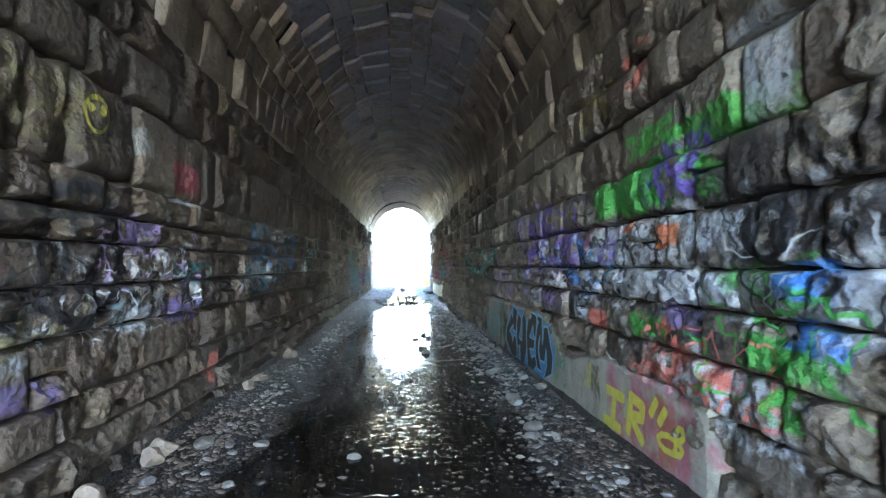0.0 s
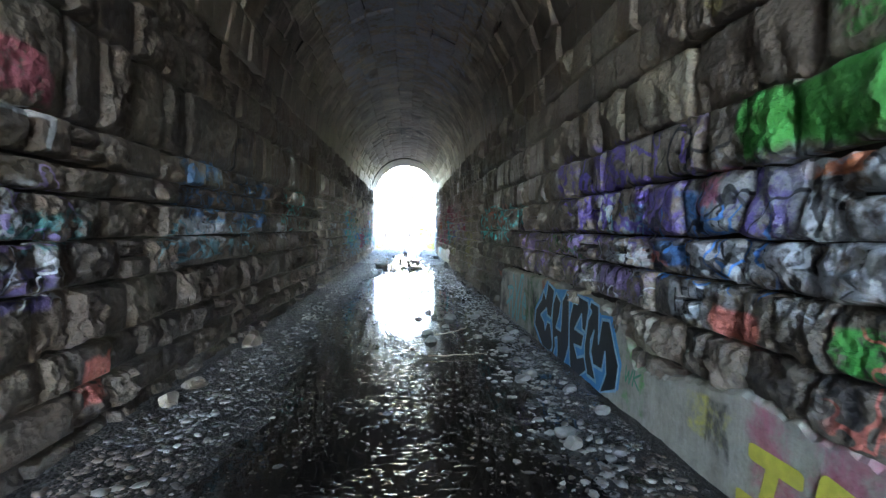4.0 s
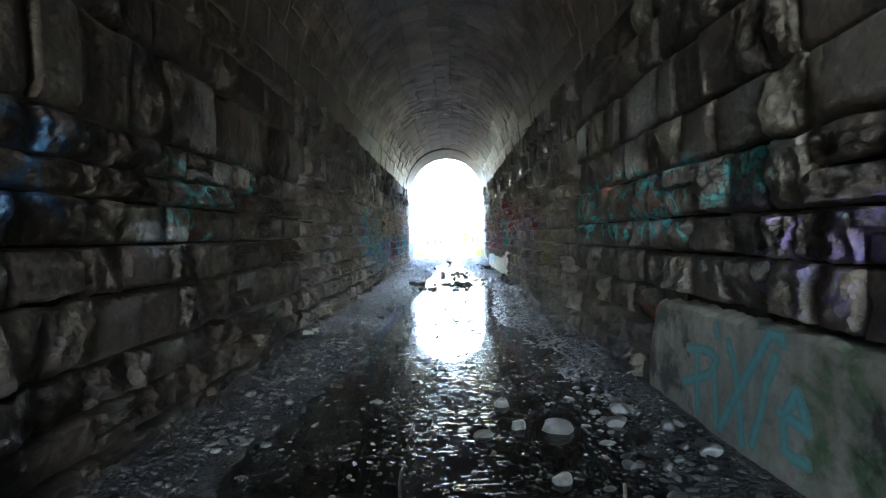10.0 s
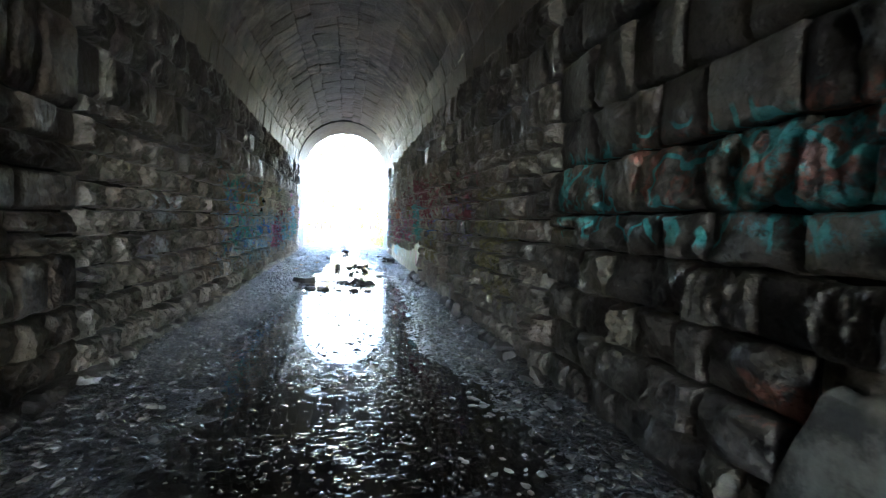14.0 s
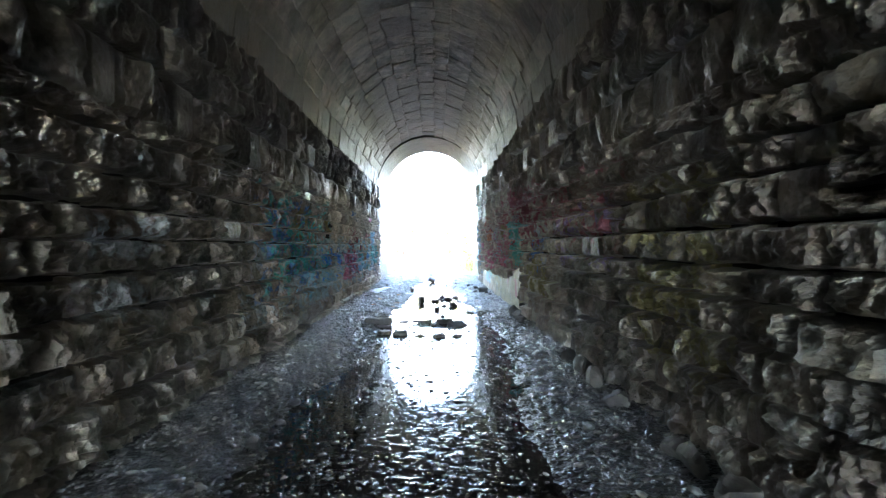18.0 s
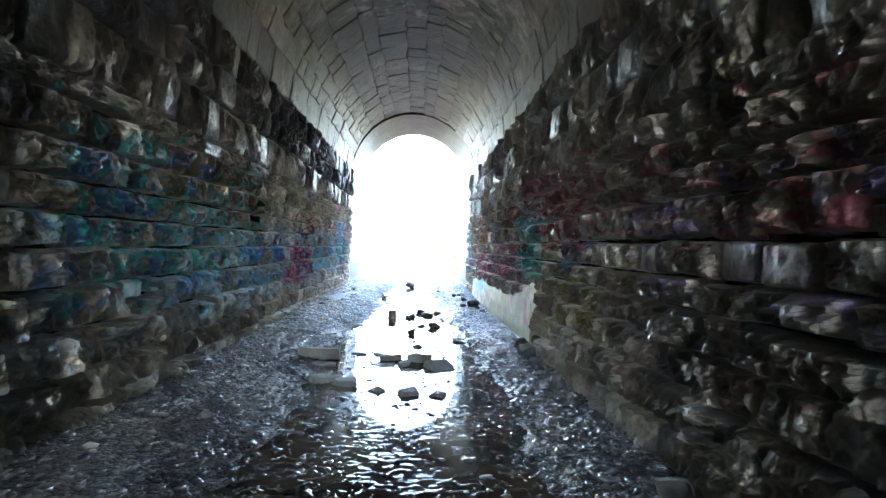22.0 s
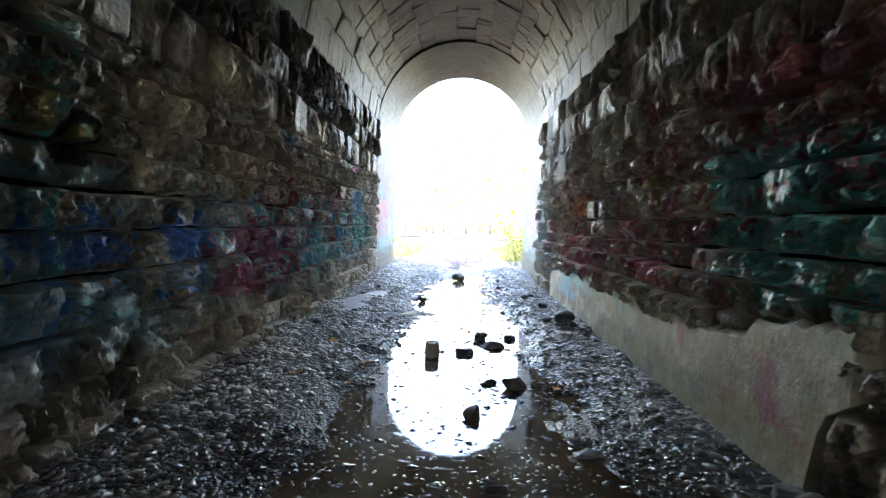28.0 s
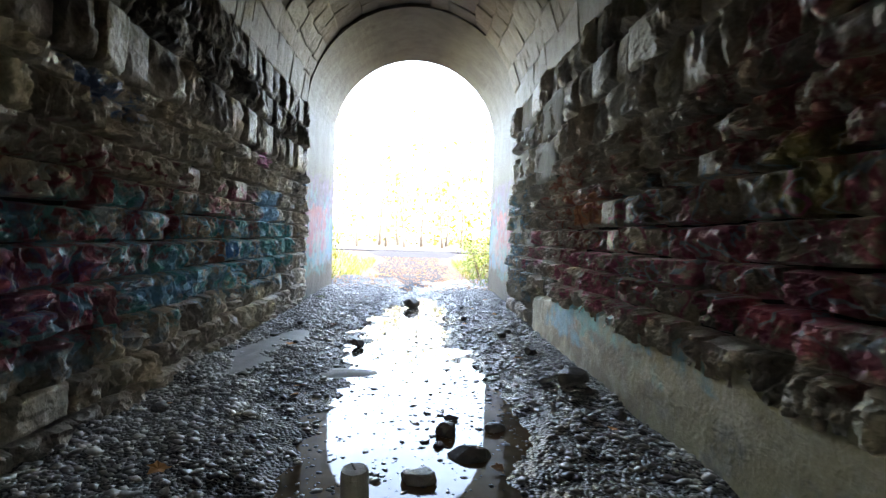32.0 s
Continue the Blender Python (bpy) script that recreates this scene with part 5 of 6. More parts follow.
def crooked(a, b, bend, n=7, seed=0):
    rng = random.Random(seed)
    a, b = Vector(a), Vector(b)
    side = (b - a).cross(Vector((0, 0, 1))).normalized()
    return [tuple(a.lerp(b, i / (n - 1)) + side * (bend * math.sin(math.pi * i / (n - 1)) + rng.uniform(-0.012, 0.012)) + Vector((0, 0, rng.uniform(0, 0.012)))) for i in range(n)]


def twig(a, b, bend, r, seed, fork=None):
    main = crooked((*a, 0.03), (*b, 0.035), bend, 8, seed)
    tw = thing("twig", mesh_of("twig", *tube(main, r, r * 0.5), M_TWIG, True), "thin bare dead branch lying across the wet stones", "branch", "branches on the floor")
    if fork:
        p = main[4]
        part("side_shoot", mesh_of("side_shoot", *tube(crooked(p, (*fork, 0.06), 0.03, 6, seed + 1), r * 0.6, r * 0.3), M_TWIG, True), tw)


twig((-0.27, 11.1), (-0.05, 9.95), 0.06, 0.011, 1, (0.12, 10.3))
twig((1.07, 10.8), (0.52, 10.15), -0.07, 0.011, 2, (0.8, 9.95))
twig((0.35, 8.85), (1.13, 9.0), 0.03, 0.009, 3)
twig((0.9, 35.4), (1.4, 37.2), 0.05, 0.02, 4, (1.2, 36.9))


def leaf_data(name, mat, size, seed):
    """One dry lobed leaf, slightly curled."""
    rng = random.Random(seed)
    lobes = [(0, 0), (0.22, 0.1), (0.5, 0.05), (0.34, 0.32), (0.55, 0.55), (0.25, 0.6), (0.0, 1.0), (-0.25, 0.6), (-0.55, 0.55), (-0.34, 0.32), (-0.5, 0.05), (-0.22, 0.1)]
    vs = [(x * size * rng.uniform(0.9, 1.1), (y - 0.4) * size, size * (0.12 * abs(x) + 0.1 * rng.random())) for x, y in lobes] + [(0, 0, 0.02 * size)]
    fs = [(i, (i + 1) % 12, 12) for i in range(12)]
    vs2 = vs + [(x, y, z - 0.0015) for x, y, z in vs]
    fs2 = fs + [(b + 13, a + 13, c + 13) for a, b, c in fs]
    return mesh_of(name, vs2, fs2, mat)


def fallen_leaves():
    spots = [(-0.91, 28.85), (-1.77, 28.38), (-1.32, 30.46), (0.64, 27.52), (1.58, 28.09), (-0.93, 29.15), (1.2, 26.64), (-0.86, 26.03), (-1.33, 26.05), (-0.81, 26.6), (1.3, 30.2), (1.45, 31.9), (0.9, 32.6), (-0.5, 22.35),
             (-1.1, 32.2), (1.5, 33.4), (1.2, 34.1), (0.8, 35.0), (-0.9, 35.2), (1.6, 35.4), (-1.3, 27.3), (0.95, 26.2)]
    rng = random.Random(8)
    for i, (x, y) in enumerate(spots):
        me = leaf_data("fallen_leaf", M_FALLEN, rng.uniform(0.08, 0.13), i)
        thing("fallen_leaf", me, "dry orange-brown fallen leaf on wet gravel", "leaf", "fallen leaves", m=pose(x, y, max(floor_z(x, y), 0.0) + 0.022, rng.uniform(-12, 12), rng.uniform(-12, 12), rng.uniform(0, 360)))


fallen_leaves()


def silt_bar(name, cx, cy, lx, ly, turn, seed):
    """A low tongue of pale silt above the water."""
    vs, fs = [], []
    rings, n = 5, 30
    for j in range(rings + 1):
        s = 1 - j / rings
        for i in range(n):
            a = 2 * math.pi * i / n
            r = s * (1 + 0.22 * noise.noise(Vector((math.cos(a) * 1.4, math.sin(a) * 1.4, seed))))
            vs.append((math.cos(a) * lx * r, math.sin(a) * ly * r, 0.028 * (1 - s ** 3) + 0.006 * noise.noise(Vector((a, s * 4, seed)))))
    for j in range(rings):
        for i in range(n):
            fs.append((j * n + i, j * n + (i + 1) % n, (j + 1) * n + (i + 1) % n, (j + 1) * n + i))
    thing(name, mesh_of(name, vs, fs, M_SILT, True), "low tongue of pale grey silt beside the wall", "silt", kind="structure", m=pose(cx, cy, max(floor_z(cx, cy), 0.0) - 0.004, 0, 0, turn))


M_SILT = plain("pale_silt", (0.24, 0.23, 0.21), 0.55, 7, 0.008, 0.4, 0.35)
silt_bar("silt_bar_1", -1.62, 30.3, 0.34, 1.35, -9, 2.0)
silt_bar("silt_bar_2", -0.66, 29.75, 0.42, 0.2, 5, 7.0)


# ---- lettering on the cement skirt ----
P_BLACK, P_BLUE = paint("black_paint", (0.014, 0.016, 0.02)), paint("blue_paint", (0.07, 0.30, 0.62))
P_YELLOW, P_TEAL, P_PALE = paint("yellow_paint", (0.60, 0.56, 0.08)), paint("teal_paint", (0.15, 0.46, 0.48)), paint("pale_blue_paint", (0.30, 0.52, 0.68))
P_TEAL_HAZE = paint("teal_haze", (0.17, 0.36, 0.36))
P_GREEN = paint("green_paint", (0.05, 0.24, 0.14))


# letters of the large piece as y, z outlines on the skirt; their strokes touch
OUTLINE_C = [(9.58, 0.79), (9.46, 0.70), (9.36, 0.93), (9.07, 0.86), (9.18, 0.46), (9.38, 0.48), (9.40, 0.57), (9.70, 0.43), (9.51, 0.36), (9.45, 0.26), (9.35, 0.39), (9.22, 0.39), (9.12, 0.22), (9.07, 0.09), (9.21, 0.0), (9.54, 0.0), (9.80, 0.14), (10.0, 0.23), (9.96, 0.47), (9.67, 0.66)]
OUTLINE_H = [(8.98, 0.83), (8.78, 0.74), (8.84, 0.56), (8.95, 0.39), (8.75, 0.38), (8.73, 0.58), (8.72, 0.77), (8.54, 0.91), (8.46, 0.82), (8.44, 0.55), (8.42, 0.27), (8.50, 0.12), (8.57, 0.0), (8.86, 0.0), (8.86, 0.12), (8.89, 0.27), (8.98, 0.24), (8.95, 0.13), (9.03, 0.0), (9.11, 0.0), (9.07, 0.17), (9.13, 0.44), (9.11, 0.67)]
OUTLINE_E = [(8.15, 0.91), (7.83, 0.89), (7.80, 0.80), (7.88, 0.53), (7.99, 0.55), (8.02, 0.71), (8.23, 0.51), (7.92, 0.50), (7.98, 0.34), (8.23, 0.32), (8.11, 0.20), (7.90, 0.27), (7.80, 0.13), (8.02, 0.0), (8.33, 0.0), (8.38, 0.16), (8.41, 0.34), (8.43, 0.56), (8.38, 0.67), (8.30, 0.81), (8.16, 0.81)]
OUTLINE_M = [(7.73, 0.90), (7.51, 0.88), (7.50, 0.50), (7.42, 0.76), (7.23, 0.78), (7.10, 0.55), (6.99, 0.40), (7.04, 0.15), (7.43, 0.0), (7.32, 0.18), (7.28, 0.25), (7.32, 0.45), (7.38, 0.25), (7.62, 0.24), (7.70, 0.37), (7.63, 0.60), (7.72, 0.48), (7.72, 0.34), (7.53, 0.09), (7.78, 0.09), (7.87, 0.23), (7.89, 0.39), (7.81, 0.69), (7.71, 0.79), (7.78, 0.83)]
HALO = [(9.43, 0.95), (9.0, 0.88), (8.52, 0.93), (8.17, 0.92), (7.71, 0.93), (7.46, 0.80), (7.18, 0.83), (7.05, 0.60), (6.94, 0.43), (6.99, 0.17), (7.43, 0.0), (8.4, 0.0), (9.14, 0.0), (9.7, 0.02), (10.06, 0.20), (10.04, 0.47), (9.64, 0.78)]
TAG_R = [[(11.86, 0.59), (11.86, 0.10)], [(12.01, 0.56), (11.68, 0.61), (11.56, 0.57), (11.68, 0.43), (12.09, 0.26)], [(11.60, 0.51), (11.58, 0.08)], [(11.57, 0.82), (11.55, 0.75)]]
TAG_X = [[(11.41, 0.73), (11.32, 0.53), (11.27, 0.28), (11.25, 0.08)], [(10.95, 0.87), (11.15, 0.61), (11.33, 0.37), (11.53, 0.09)]]
TAG_I = [[(10.89, 0.75), (10.99, 0.56), (11.04, 0.37), (11.14, 0.12)], [(10.96, 0.87), (10.83, 0.88), (10.83, 0.84)]]
TAG_E = [[(10.86, 0.43), (10.75, 0.42), (10.62, 0.40)], [(10.71, 0.59), (10.79, 0.47), (10.83, 0.36), (10.81, 0.22), (10.72, 0.20), (10.62, 0.22)], [(10.71, 0.59), (10.65, 0.49), (10.62, 0.40)]]
STROKES = {
    "I": [[(0.05, 0.97), (0.95, 0.97)], [(0.5, 0.97), (0.5, 0.03)], [(0.0, 0.03), (0.95, 0.03)]],
    "R": [[(0.15, 0.0), (0.12, 1.0), (0.8, 0.9), (0.82, 0.58), (0.2, 0.48), (0.95, 0.0)]],
    "'": [[(0.5, 1.0), (0.4, 0.0)]],
    "W": [[(0.0, 1.0), (0.25, 0.0), (0.5, 0.8), (0.75, 0.0), (1.0, 1.0)]],
    "K": [[(0.1, 1.0), (0.1, 0.0)], [(0.9, 1.0), (0.1, 0.5), (0.95, 0.0)]],
}


def on_skirt(y, z, lift):
    """A point just proud of the face of the right-hand skirt."""
    z = max(z, 0.01)
    return plinth_x1(y) - 0.012 * max(0.0, min(1.0, 1 - (z + 0.3) / 0.9)) - lift, y, z


def bands(lines, width, lift):
    """Sprayed lines as flat bands with blunt ends."""
    vs, fs, up = [], [], lift
    turns = [90, 112, 128, 142, 218, 232, 248, 270]
    for pts in lines:
        for (ya, za), (yb, zb) in zip(pts[:-1], pts[1:]):
            d = math.atan2(zb - za, yb - ya)
            loop = [(ya + width / 2 * math.cos(d + radians(q)), za + width / 2 * math.sin(d + radians(q))) for q in turns]
            loop += [(yb + width / 2 * math.cos(d + radians(q - 180)), zb + width / 2 * math.sin(d + radians(q - 180))) for q in turns]
            k = len(vs)
            up += 0.00008
            vs += [on_skirt(y, z, up) for y, z in loop]
            fs.append(tuple(range(k, k + 16)))
    return vs, fs


FIGURE = [[(3.84, 0.31), (3.95, 0.315), (4.05, 0.295), (4.11, 0.255), (4.08, 0.21), (4.0, 0.19), (3.88, 0.20), (3.84, 0.25), (3.84, 0.31)],
          [(3.84, 0.31), (3.83, 0.37), (3.79, 0.42), (3.74, 0.42), (3.725, 0.37), (3.77, 0.33), (3.84, 0.31)],
          [(3.84, 0.30), (3.78, 0.30), (3.745, 0.265), (3.78, 0.22), (3.86, 0.205)]]


def brushed(parent, ch, y0, y1, z0, z1, width, mat, lift, lean=0.0, label=""):
    """A sprayed letter on the right-hand skirt, y0 its left edge."""
    lines = []
    for line in STROKES[ch]:
        lines.append([(y0 + (y1 - y0) * u - lean * (w - 0.5), z0 + (z1 - z0) * w) for u, w in line])
    part("letter", mesh_of("letter", *bands(lines, width, lift), mat), parent, label)


def build_lettering():
    tag = tagged(new("graffiti_lettering"), "large black CHEM letters outlined in blue on grey cement", "graffiti")
    part("halo", mesh_of("halo", [on_skirt(y, z, 0.003) for y, z in HALO], [tuple(range(len(HALO)))], P_BLUE), tag, "sprayed blue halo")
    for outline in (OUTLINE_C, OUTLINE_H, OUTLINE_E, OUTLINE_M):
        letter = part("letter", mesh_of("letter", [on_skirt(y, z, 0.006) for y, z in outline], [tuple(range(len(outline)))], P_BLACK), tag, "black fill")
        part("outline", mesh_of("outline", *bands([outline + outline[:1]], 0.032, 0.008), P_PALE), letter, "pale blue outline")
    tag = tagged(new("graffiti_tag"), "thin teal spray tag reading RX/e on grey cement", "graffiti")
    for lines in (TAG_R, TAG_X, TAG_I, TAG_E):
        letter = part("letter", mesh_of("letter", *bands(lines, 0.085, 0.004), P_TEAL_HAZE), tag, "soft teal spray")
        part("core", mesh_of("core", *bands(lines, 0.04, 0.007), P_TEAL), letter, "brighter core of the line")
    tag = tagged(new("graffiti_tag"), "yellow spray letters and a figure eight on cement", "graffiti")
    for ch, y0, y1, z0, z1 in (("I", 5.18, 4.80, 0.08, 0.41), ("R", 4.68, 4.34, 0.13, 0.46), ("'", 4.22, 4.14, 0.41, 0.53), ("'", 4.08, 3.99, 0.38, 0.49)):
        brushed(tag, ch, y0, y1, z0, z1, 0.08 if ch == "'" else 0.10, P_YELLOW, 0.010, 0.08)
    part("figure", mesh_of("figure", *bands(FIGURE, 0.05, 0.010), P_YELLOW), tag, "looped figure eight")
    tag = tagged(new("graffiti_tag"), "small dark green scrawl on pale cement", "graffiti")
    for ch, y0, y1 in (("W", 6.86, 6.72), ("K", 6.70, 6.56)):
        brushed(tag, ch, y0, y1, 0.30, 0.44, 0.02, P_GREEN, 0.004, 0.04)


build_lettering()


# ---- smooth blocks of the right wall near the exit ----
def smooth_blocks():
    wall = bpy.data.objects["wall_right_8"]
    for i, (y0, y1, z0, z1) in enumerate(((31.3, 32.72, 2.28, 2.86), (32.75, 34.3, 2.30, 3.28), (31.0, 32.3, 2.9, 3.5), (32.34, 33.9, 3.31, 3.88), (32.45, 33.3, 1.27, 1.90), (31.2, 31.95, 0.64, 1.15), (33.4, 34.3, 1.32, 2.04))):
        bm = bmesh.new()
        bmesh.ops.create_grid(bm, x_segments=8, y_segments=8, size=0.5)
        for v in bm.verts:
            y, z = y0 + (v.co.x + 0.5) * (y1 - y0), z0 + (v.co.y + 0.5) * (z1 - z0)
            q = Vector((y * 3, z * 3, i))
            v.co = (wall_x(1, y) - 0.03 + 0.02 * noise.noise(q) + 0.012 * noise.noise(q * 3) + (0.03 if max(abs(v.co.x), abs(v.co.y)) > 0.49 else 0.0), y + 0.02 * noise.noise(q * 2), z + 0.02 * noise.noise(q * 2 + Vector((7, 0, 0))))
        ext = bmesh.ops.extrude_face_region(bm, geom=bm.faces[:])
        for g in ext["geom"]:
            if isinstance(g, bmesh.types.BMVert):
                g.co.x += 0.16
        bmesh.ops.recalc_face_normals(bm, faces=bm.faces[:])
        me = bpy.data.meshes.new("smooth_block")
        bm.to_mesh(me)
        bm.free()
        me.materials.append(M_PANEL)
        me.shade_smooth()
        part("smooth_block", me, wall, "smooth cement-faced block")


M_PANEL = concrete_material("grey_render", (0.2, 0.19, 0.17), [(MAROON, 32.8, 1.5, 1.0, 0.5, 0.4, 331), (TEAL, 33.5, 2.0, 0.8, 0.6, 0.36, 332)], 0.75)
smooth_blocks()


# ---- outdoors beyond the portals ----
def outside_z(x, y):
    if y > 36:
        s = max(0.0, min(1.0, (y - 40) / 24))
        bank = 4.6 * max(0.0, min(1.0, (abs(x + 0.1) - 2.2) / 7.0)) ** 1.2 * (1 - max(0.0, min(1.0, (y - 44) / 12)))
        return 0.03 + 0.4 * s * s * (3 - 2 * s) + bank
    return 0.02


def build_outside():
    xs = [-420, -160, -70, -40, -25, -16, -11, -8, -6, -4.5, -3.4, -2.7, -2.25, -1.5, -0.75, 0, 0.75, 1.5, 2.25, 2.7, 3.4, 4.5, 6, 8, 11, 16, 25, 40, 70, 160, 420]
    ys = [-420, -160, -60, -25, -12, -8, -6.2, -5.4, -4.7, 0, 10, 20, 30, 37.0, 37.45, 39.5, 40.4, 41.2, 42, 43, 44.5, 46, 48, 51, 54, 57, 60, 64, 70, 80, 100, 150, 260, 480]
    vs = []
    for y in ys:
        for x in xs:
            inside = -5.3 < y < 37.2 and abs(x) < 3.0
            z = -0.7 if inside or (37.2 <= y < 40.0 and abs(x) < 2.2) else outside_z(x, y) - 0.05 + 0.03 * noise.noise(Vector((x * 0.8, y * 0.8, 0)))
            vs.append((x, y, z))
    k = len(xs)
    fs = [(j * k + i, j * k + i + 1, (j + 1) * k + i + 1, (j + 1) * k + i) for j in range(len(ys) - 1) for i in range(k - 1)]
    thing("ground", mesh_of("ground", vs, fs, M_EARTH, True), "leaf-strewn earth outside the tunnel", "ground", kind="structure")
    # gravel path and the road that crosses it
    vs, fs = [], []
    rows = [37.52 + 0.6 * i for i in range(36)]
    for y in rows:
        w = 1.55 + 0.25 * math.sin(y * 0.7) + max(0, y - 50) * 0.22
        for q in range(7):
            x = -0.1 + w * (q - 3) / 3
            vs.append((x, y, outside_z(x * 0.5, y) + 0.012 - (0.10 if q in (0, 6) else 0) + (0.03 * noise.noise(Vector((x, y, 1))))))
    for j in range(len(rows) - 1):
        for q in range(6):
            fs.append((j * 7 + q, j * 7 + q + 1, j * 7 + q + 8, j * 7 + q + 7))
    thing("path", mesh_of("path", vs, fs, M_PATH, True), "grey gravel path leading out of the tunnel", "path", kind="structure")
    v, f = box(-200, 200, 58.5, 65.0, 0.1, 0.405)
    thing("road", mesh_of("road", v, f, M_ROAD), "grey asphalt road crossing beyond the path", "road", kind="structure")
    # the hill over the tunnel
    vs, fs = [], []
    hx = [-45, -30, -20, -13, -8, -5, -2.9, 0, 2.9, 5, 8, 13, 20, 30, 45]
    hy = [-4.6, -1, 2, 6, 11, 17, 23, 28, 33, 35.5, 37.35]
    for y in hy:
        for x in hx:
            e = min(1.0, 0.45 + min(y + 4.6, 37.35 - y) / 9)
            h = 7.0 + 2.5 * e - 7.4 * max(0.0, (abs(x) - 5) / 40)
            vs.append((x, y, h + 0.5 * noise.noise(Vector((x * 0.2, y * 0.2, 2)))))
    k = len(hx)
    fs = [(j * k + i, j * k + i + 1, (j + 1) * k + i + 1, (j + 1) * k + i) for j in range(len(hy) - 1) for i in range(k - 1)]
    thing("hillside", mesh_of("hillside", vs, fs, M_EARTH, True), "earth hillside over the tunnel", "hill", kind="structure")
    for nm, y0, y1 in (("headwall_1", -5.0, -4.81), ("headwall_2", 37.503, 37.7)):
        ps, rr = [], 2.14 if y0 < 0 else 2.03
        cx, n = -0.04, 24
        arc = [(cx + rr * math.cos(math.pi * i / n), 3.86 + rr * math.sin(math.pi * i / n)) for i in range(n + 1)]
        inner = [(cx + rr, -0.3)] + arc + [(cx - rr, -0.3)]
        outer = [(9, -0.3)] + [(9 * math.cos(math.pi * i / n), 3.0 + 4.9 * math.sin(math.pi * i / n)) for i in range(n + 1)] + [(-9, -0.3)]
        c = len(inner)
        vs = [(x, y, z) for y in (y0, y1) for x, z in inner + outer]
        fs = []
        for i in range(c - 1):
            fs += [(i, i + 1, c + i + 1, c + i), (2 * c + i + 1, 2 * c + i, 3 * c + i, 3 * c + i + 1), (i + 1, i, 2 * c + i, 2 * c + i + 1), (c + i, c + i + 1, 3 * c + i + 1, 3 * c + i)]
        thing(nm, mesh_of(nm, vs, fs, M_PANEL), "plain weathered headwall round the tunnel mouth", "wall", kind="structure")


build_outside()


def leaves_mesh(name, centres, spread, count, size, mat, seed):
    rs = np.random.RandomState(seed)
    pick = rs.randint(0, len(centres), count)
    p = np.array(centres)[pick] + rs.normal(0, spread, (count, 3))
    u = rs.normal(0, 1, (count, 3))
    u /= np.linalg.norm(u, axis=1)[:, None]
    w = np.cross(u, rs.normal(0, 1, (count, 3)))
    w /= np.linalg.norm(w, axis=1)[:, None]
    s = size * rs.uniform(0.6, 1.3, (count, 1))
    v = np.stack([p - u * s, p + w * s * 0.45, p + u * s, p - w * s * 0.45], 1).reshape(-1, 3)
    f = [(4 * i, 4 * i + 1, 4 * i + 2, 4 * i + 3) for i in range(count)]
    return mesh_of(name, v.tolist(), f, mat)


def tree(x, y, height, seed, leafy):
    rng = random.Random(seed)
    z0 = outside_z(x, y) - 0.15
    pts = [(0, 0, 0)]
    for i in range(1, 8):
        pts.append((pts[-1][0] + rng.uniform(-0.12, 0.12), pts[-1][1] + rng.uniform(-0.12, 0.12), height * i / 7))
    t = tagged(new("tree"), "slender autumn tree with thin bare limbs and sparse yellow leaves", "tree", "trees beyond the road")
    t.matrix_basis = pose(x, y, z0)
    r = height * 0.013 + 0.03
    trunk = part("trunk", mesh_of("trunk", *tube(pts, r, 0.02, 8), M_BARK, True), t)
    tips = []
    for b in range(11):
        base = Vector(pts[rng.randrange(2, 7)])
        a = rng.uniform(0, 6.28)
        ln = rng.uniform(0.12, 0.28) * height
        end = base + Vector((math.cos(a) * ln * 0.8, math.sin(a) * ln * 0.8, ln * 0.75))
        mid = base.lerp(end, 0.5) + Vector((rng.uniform(-0.1, 0.1), rng.uniform(-0.1, 0.1), -0.05 * ln))
        part("limb", mesh_of("limb", *tube([tuple(base), tuple(mid), tuple(end)], r * 0.4, 0.012, 6), M_BARK, True), trunk)
        tips += [tuple(end), tuple(mid), tuple(end.lerp(base, 0.25))]
    part("crown", leaves_mesh("crown", tips, height * 0.05, leafy, 0.09, M_LEAF, seed), t, "sparse yellow leaves")


for _i, (_x, _y, _h, _n) in enumerate(((-7.5, 70, 9, 500), (-4.8, 68, 8, 350), (-2.6, 71, 7, 600), (-0.9, 69, 8, 900), (0.6, 74, 10, 400), (2.4, 70, 7, 800), (4.2, 72, 9, 700), (6.5, 69, 8, 900), (9.0, 75, 10, 700), (-11, 74, 11, 600), (-5.8, 55, 7, 500), (6.4, 53, 7, 1200), (12.5, 71, 9, 800), (-15, 72, 10, 700), (3.2, 78, 11, 600), (-1.8, 79, 11, 500), (-3.6, 77, 10, 500))):
    tree(_x, _y, _h, 40 + _i, _n)


def woodland():
    """Far woods behind the road, plus unseen bank clumps added to block low sky."""
    rs = np.random.RandomState(9)
    spots = []
    for _ in range(150):
        x, y = rs.uniform(-75, 75), rs.uniform(80, 105)
        h = rs.uniform(7, 15)
        spots += [(x, y, h * f) for f in (0.15, 0.35, 0.55, 0.75, 0.95)]
    for _ in range(46):
        x, y = rs.choice([-1, 1]) * rs.uniform(10, 26), rs.uniform(41, 60)
        h = rs.uniform(4, 9)
        spots += [(x, y, outside_z(x, y) + h * f) for f in (0.1, 0.3, 0.5, 0.75, 0.95)]
    thing("far_woods", leaves_mesh("far_woods", spots, 1.15, 26000, 0.34, M_LEAF, 4), "pale yellow autumn woods beyond the road, unseen clumps added beside the cutting", "woods", kind="stuff")


woodland()


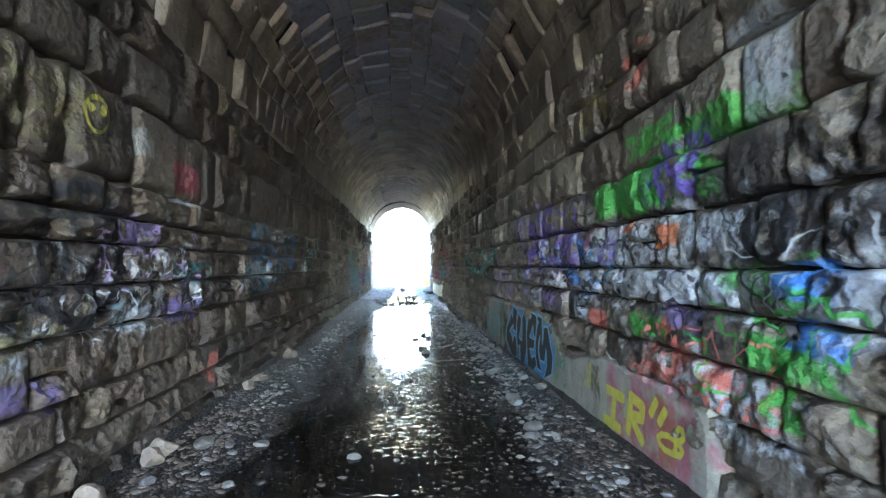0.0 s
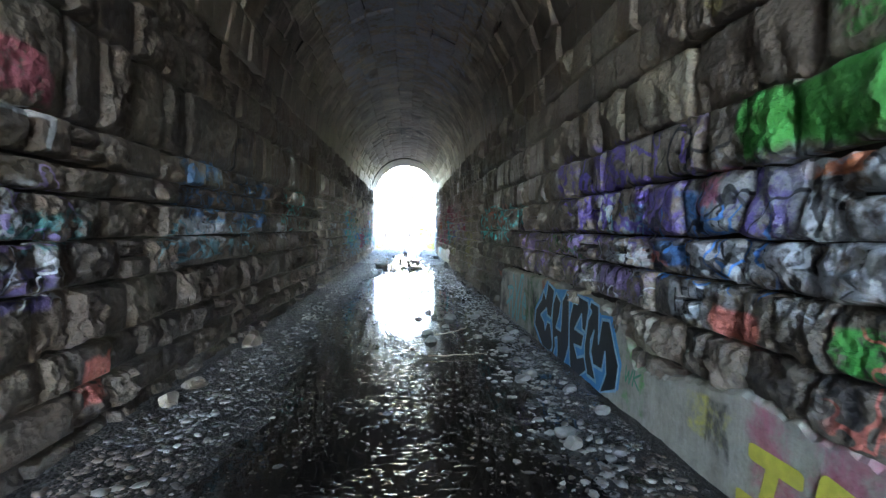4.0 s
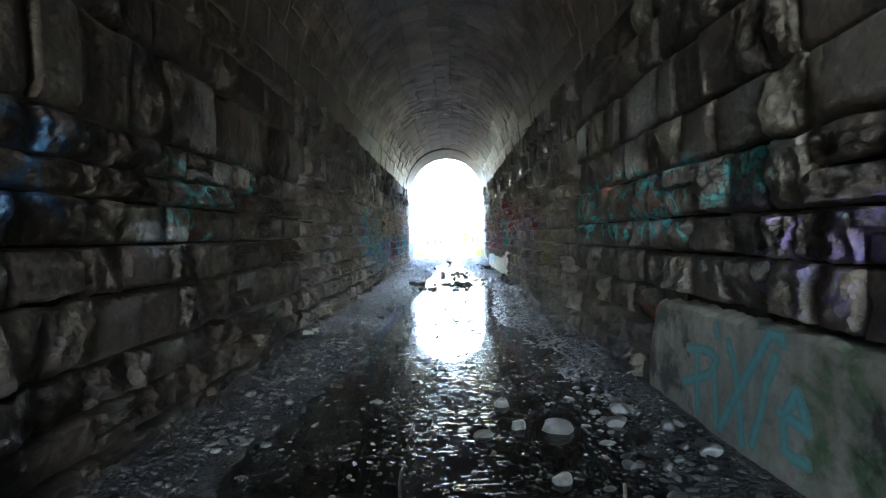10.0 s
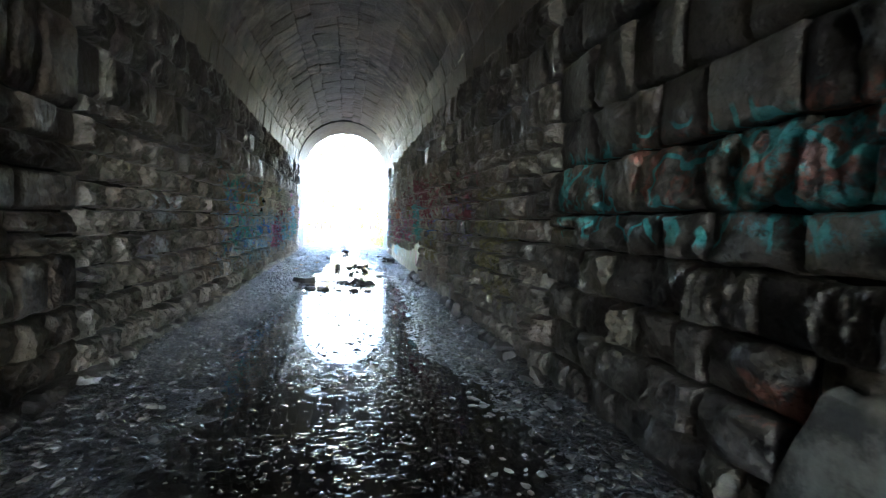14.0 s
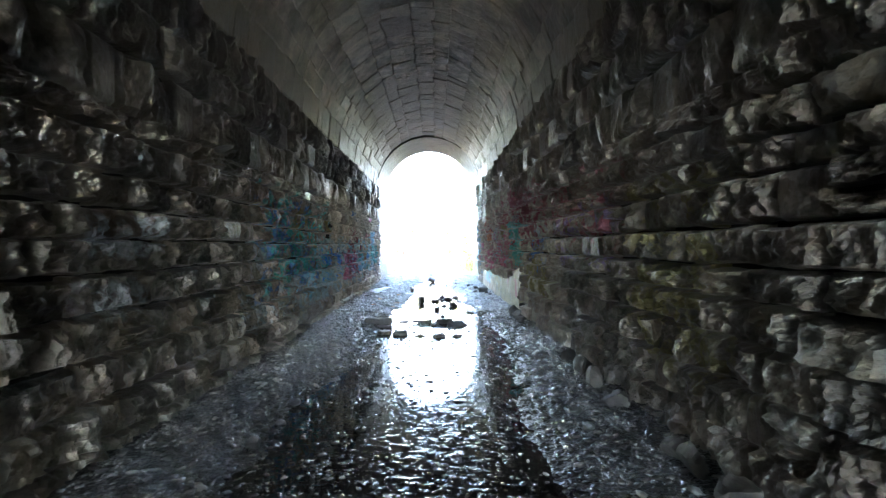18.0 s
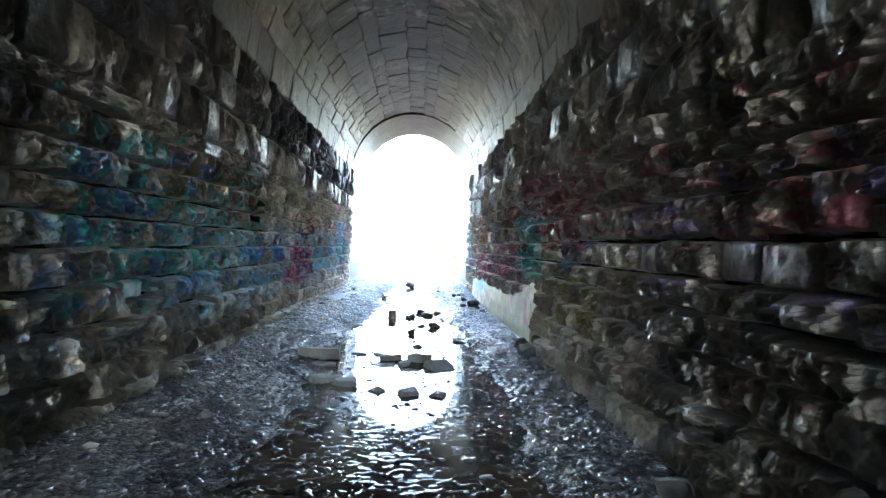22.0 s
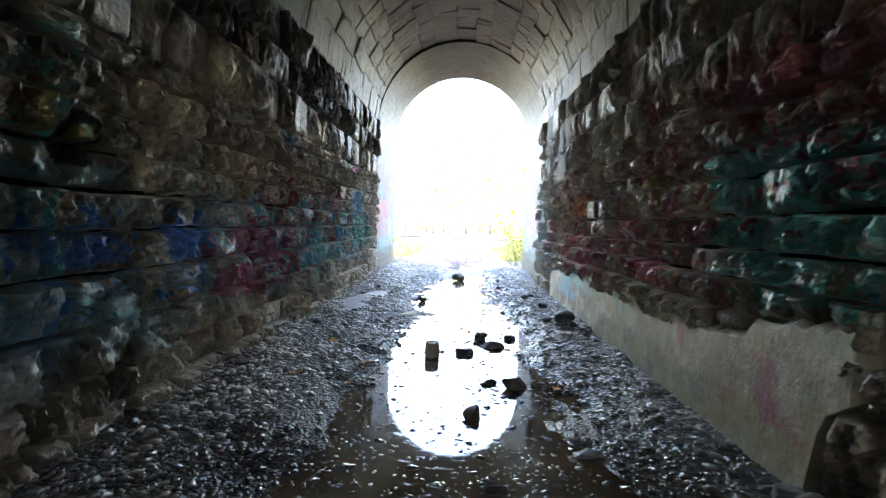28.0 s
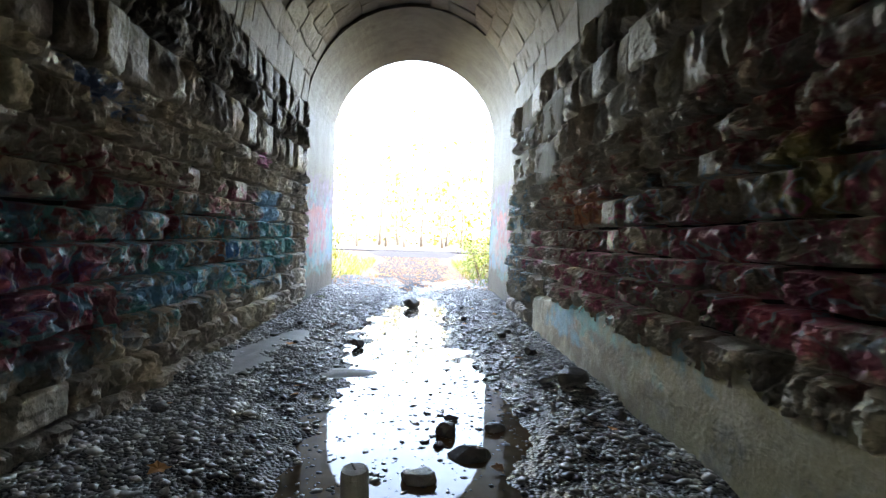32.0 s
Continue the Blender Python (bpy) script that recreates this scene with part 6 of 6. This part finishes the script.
def shrub(x, y, size, seed, mat, label):
    rng = random.Random(seed)
    s = tagged(new("shrub"), label, "shrub", "shrubs by the exit")
    s.matrix_basis = pose(x, y, outside_z(x, y) - 0.08)
    tips = []
    for _ in range(9):
        a, ln = rng.uniform(0, 6.28), size * rng.uniform(0.6, 1.1)
        end = Vector((math.cos(a) * ln * 0.5, math.sin(a) * ln * 0.5, ln))
        mid = end * 0.5 + Vector((rng.uniform(-0.08, 0.08), rng.uniform(-0.08, 0.08), 0.1))
        part("stem", mesh_of("stem", *tube([(0, 0, 0), tuple(mid), tuple(end)], 0.012, 0.004, 5), M_BARK, True), s)
        tips += [tuple(end), tuple(mid), tuple(end * 0.8)]
    part("foliage", leaves_mesh("foliage", tips, size * 0.14, 650, 0.05, mat, seed), s)


for _i, (_x, _y, _s) in enumerate(((2.5, 39.4, 1.3), (2.9, 40.6, 1.7), (2.3, 42.2, 1.2), (3.2, 43.5, 1.9), (2.6, 46.0, 1.3), (3.8, 48, 1.6), (-2.7, 39.6, 0.9), (-3.1, 41.0, 1.2), (-3.6, 43.2, 1.3), (-4.4, 46, 1.2))):
    shrub(_x, _y, _s, 70 + _i, M_SHRUB if _i % 3 else M_LEAF, "straggly yellow-green shrub beside the tunnel exit")


def grass(name, spots, seed, tall):
    rs = random.Random(seed)
    vs, fs = [], []
    for x, y, z in spots:
        a, h, w = rs.uniform(0, 6.28), tall * rs.uniform(0.5, 1.2), 0.006
        dx, dy = math.cos(a), math.sin(a)
        k = len(vs)
        vs += [(x - dy * w, y + dx * w, z), (x + dy * w, y - dx * w, z), (x + dx * h * 0.25 + dy * w * 0.6, y + dy * h * 0.25 - dx * w * 0.6, z + h * 0.6), (x + dx * h * 0.55, y + dy * h * 0.55, z + h)]
        fs += [(k, k + 1, k + 2), (k, k + 2, k + 3)]
    thing(name, mesh_of(name, vs, fs, M_SHRUB), "tufts of yellow-green grass by the exit", "grass", kind="stuff")


_rg = random.Random(5)
grass("grass", [((lambda x, y: (x, y, outside_z(x, y) - 0.06))(_rg.choice([-1, 1]) * _rg.uniform(1.75, 4.5), _rg.uniform(37.9, 50))) for _ in range(3500)], 3, 0.28)
grass("moss_tuft", [(-1.98 + _rg.uniform(0, 0.22), _rg.uniform(35.0, 36.8), 0.08) for _ in range(500)], 4, 0.06)


def leaf_litter():
    rs = random.Random(12)
    vs, fs = [], []
    for _ in range(1800):
        y = rs.uniform(37.0, 52)
        x = rs.uniform(-2.4, 2.2)
        z = (max(floor_z(x, y), 0.0) if y < 40.3 else outside_z(x, y)) + 0.03
        a, s = rs.uniform(0, 6.28), rs.uniform(0.03, 0.07)
        c, d = math.cos(a) * s, math.sin(a) * s
        k = len(vs)
        vs += [(x - c, y - d, z), (x + d * 0.6, y - c * 0.6, z + 0.012), (x + c, y + d, z + 0.004), (x - d * 0.6, y + c * 0.6, z + 0.015)]
        fs += [(k, k + 1, k + 2, k + 3)]
    thing("leaf_litter", mesh_of("leaf_litter", vs, fs, M_FALLEN), "scattered brown and orange leaves on the path", "leaves", kind="stuff")


leaf_litter()
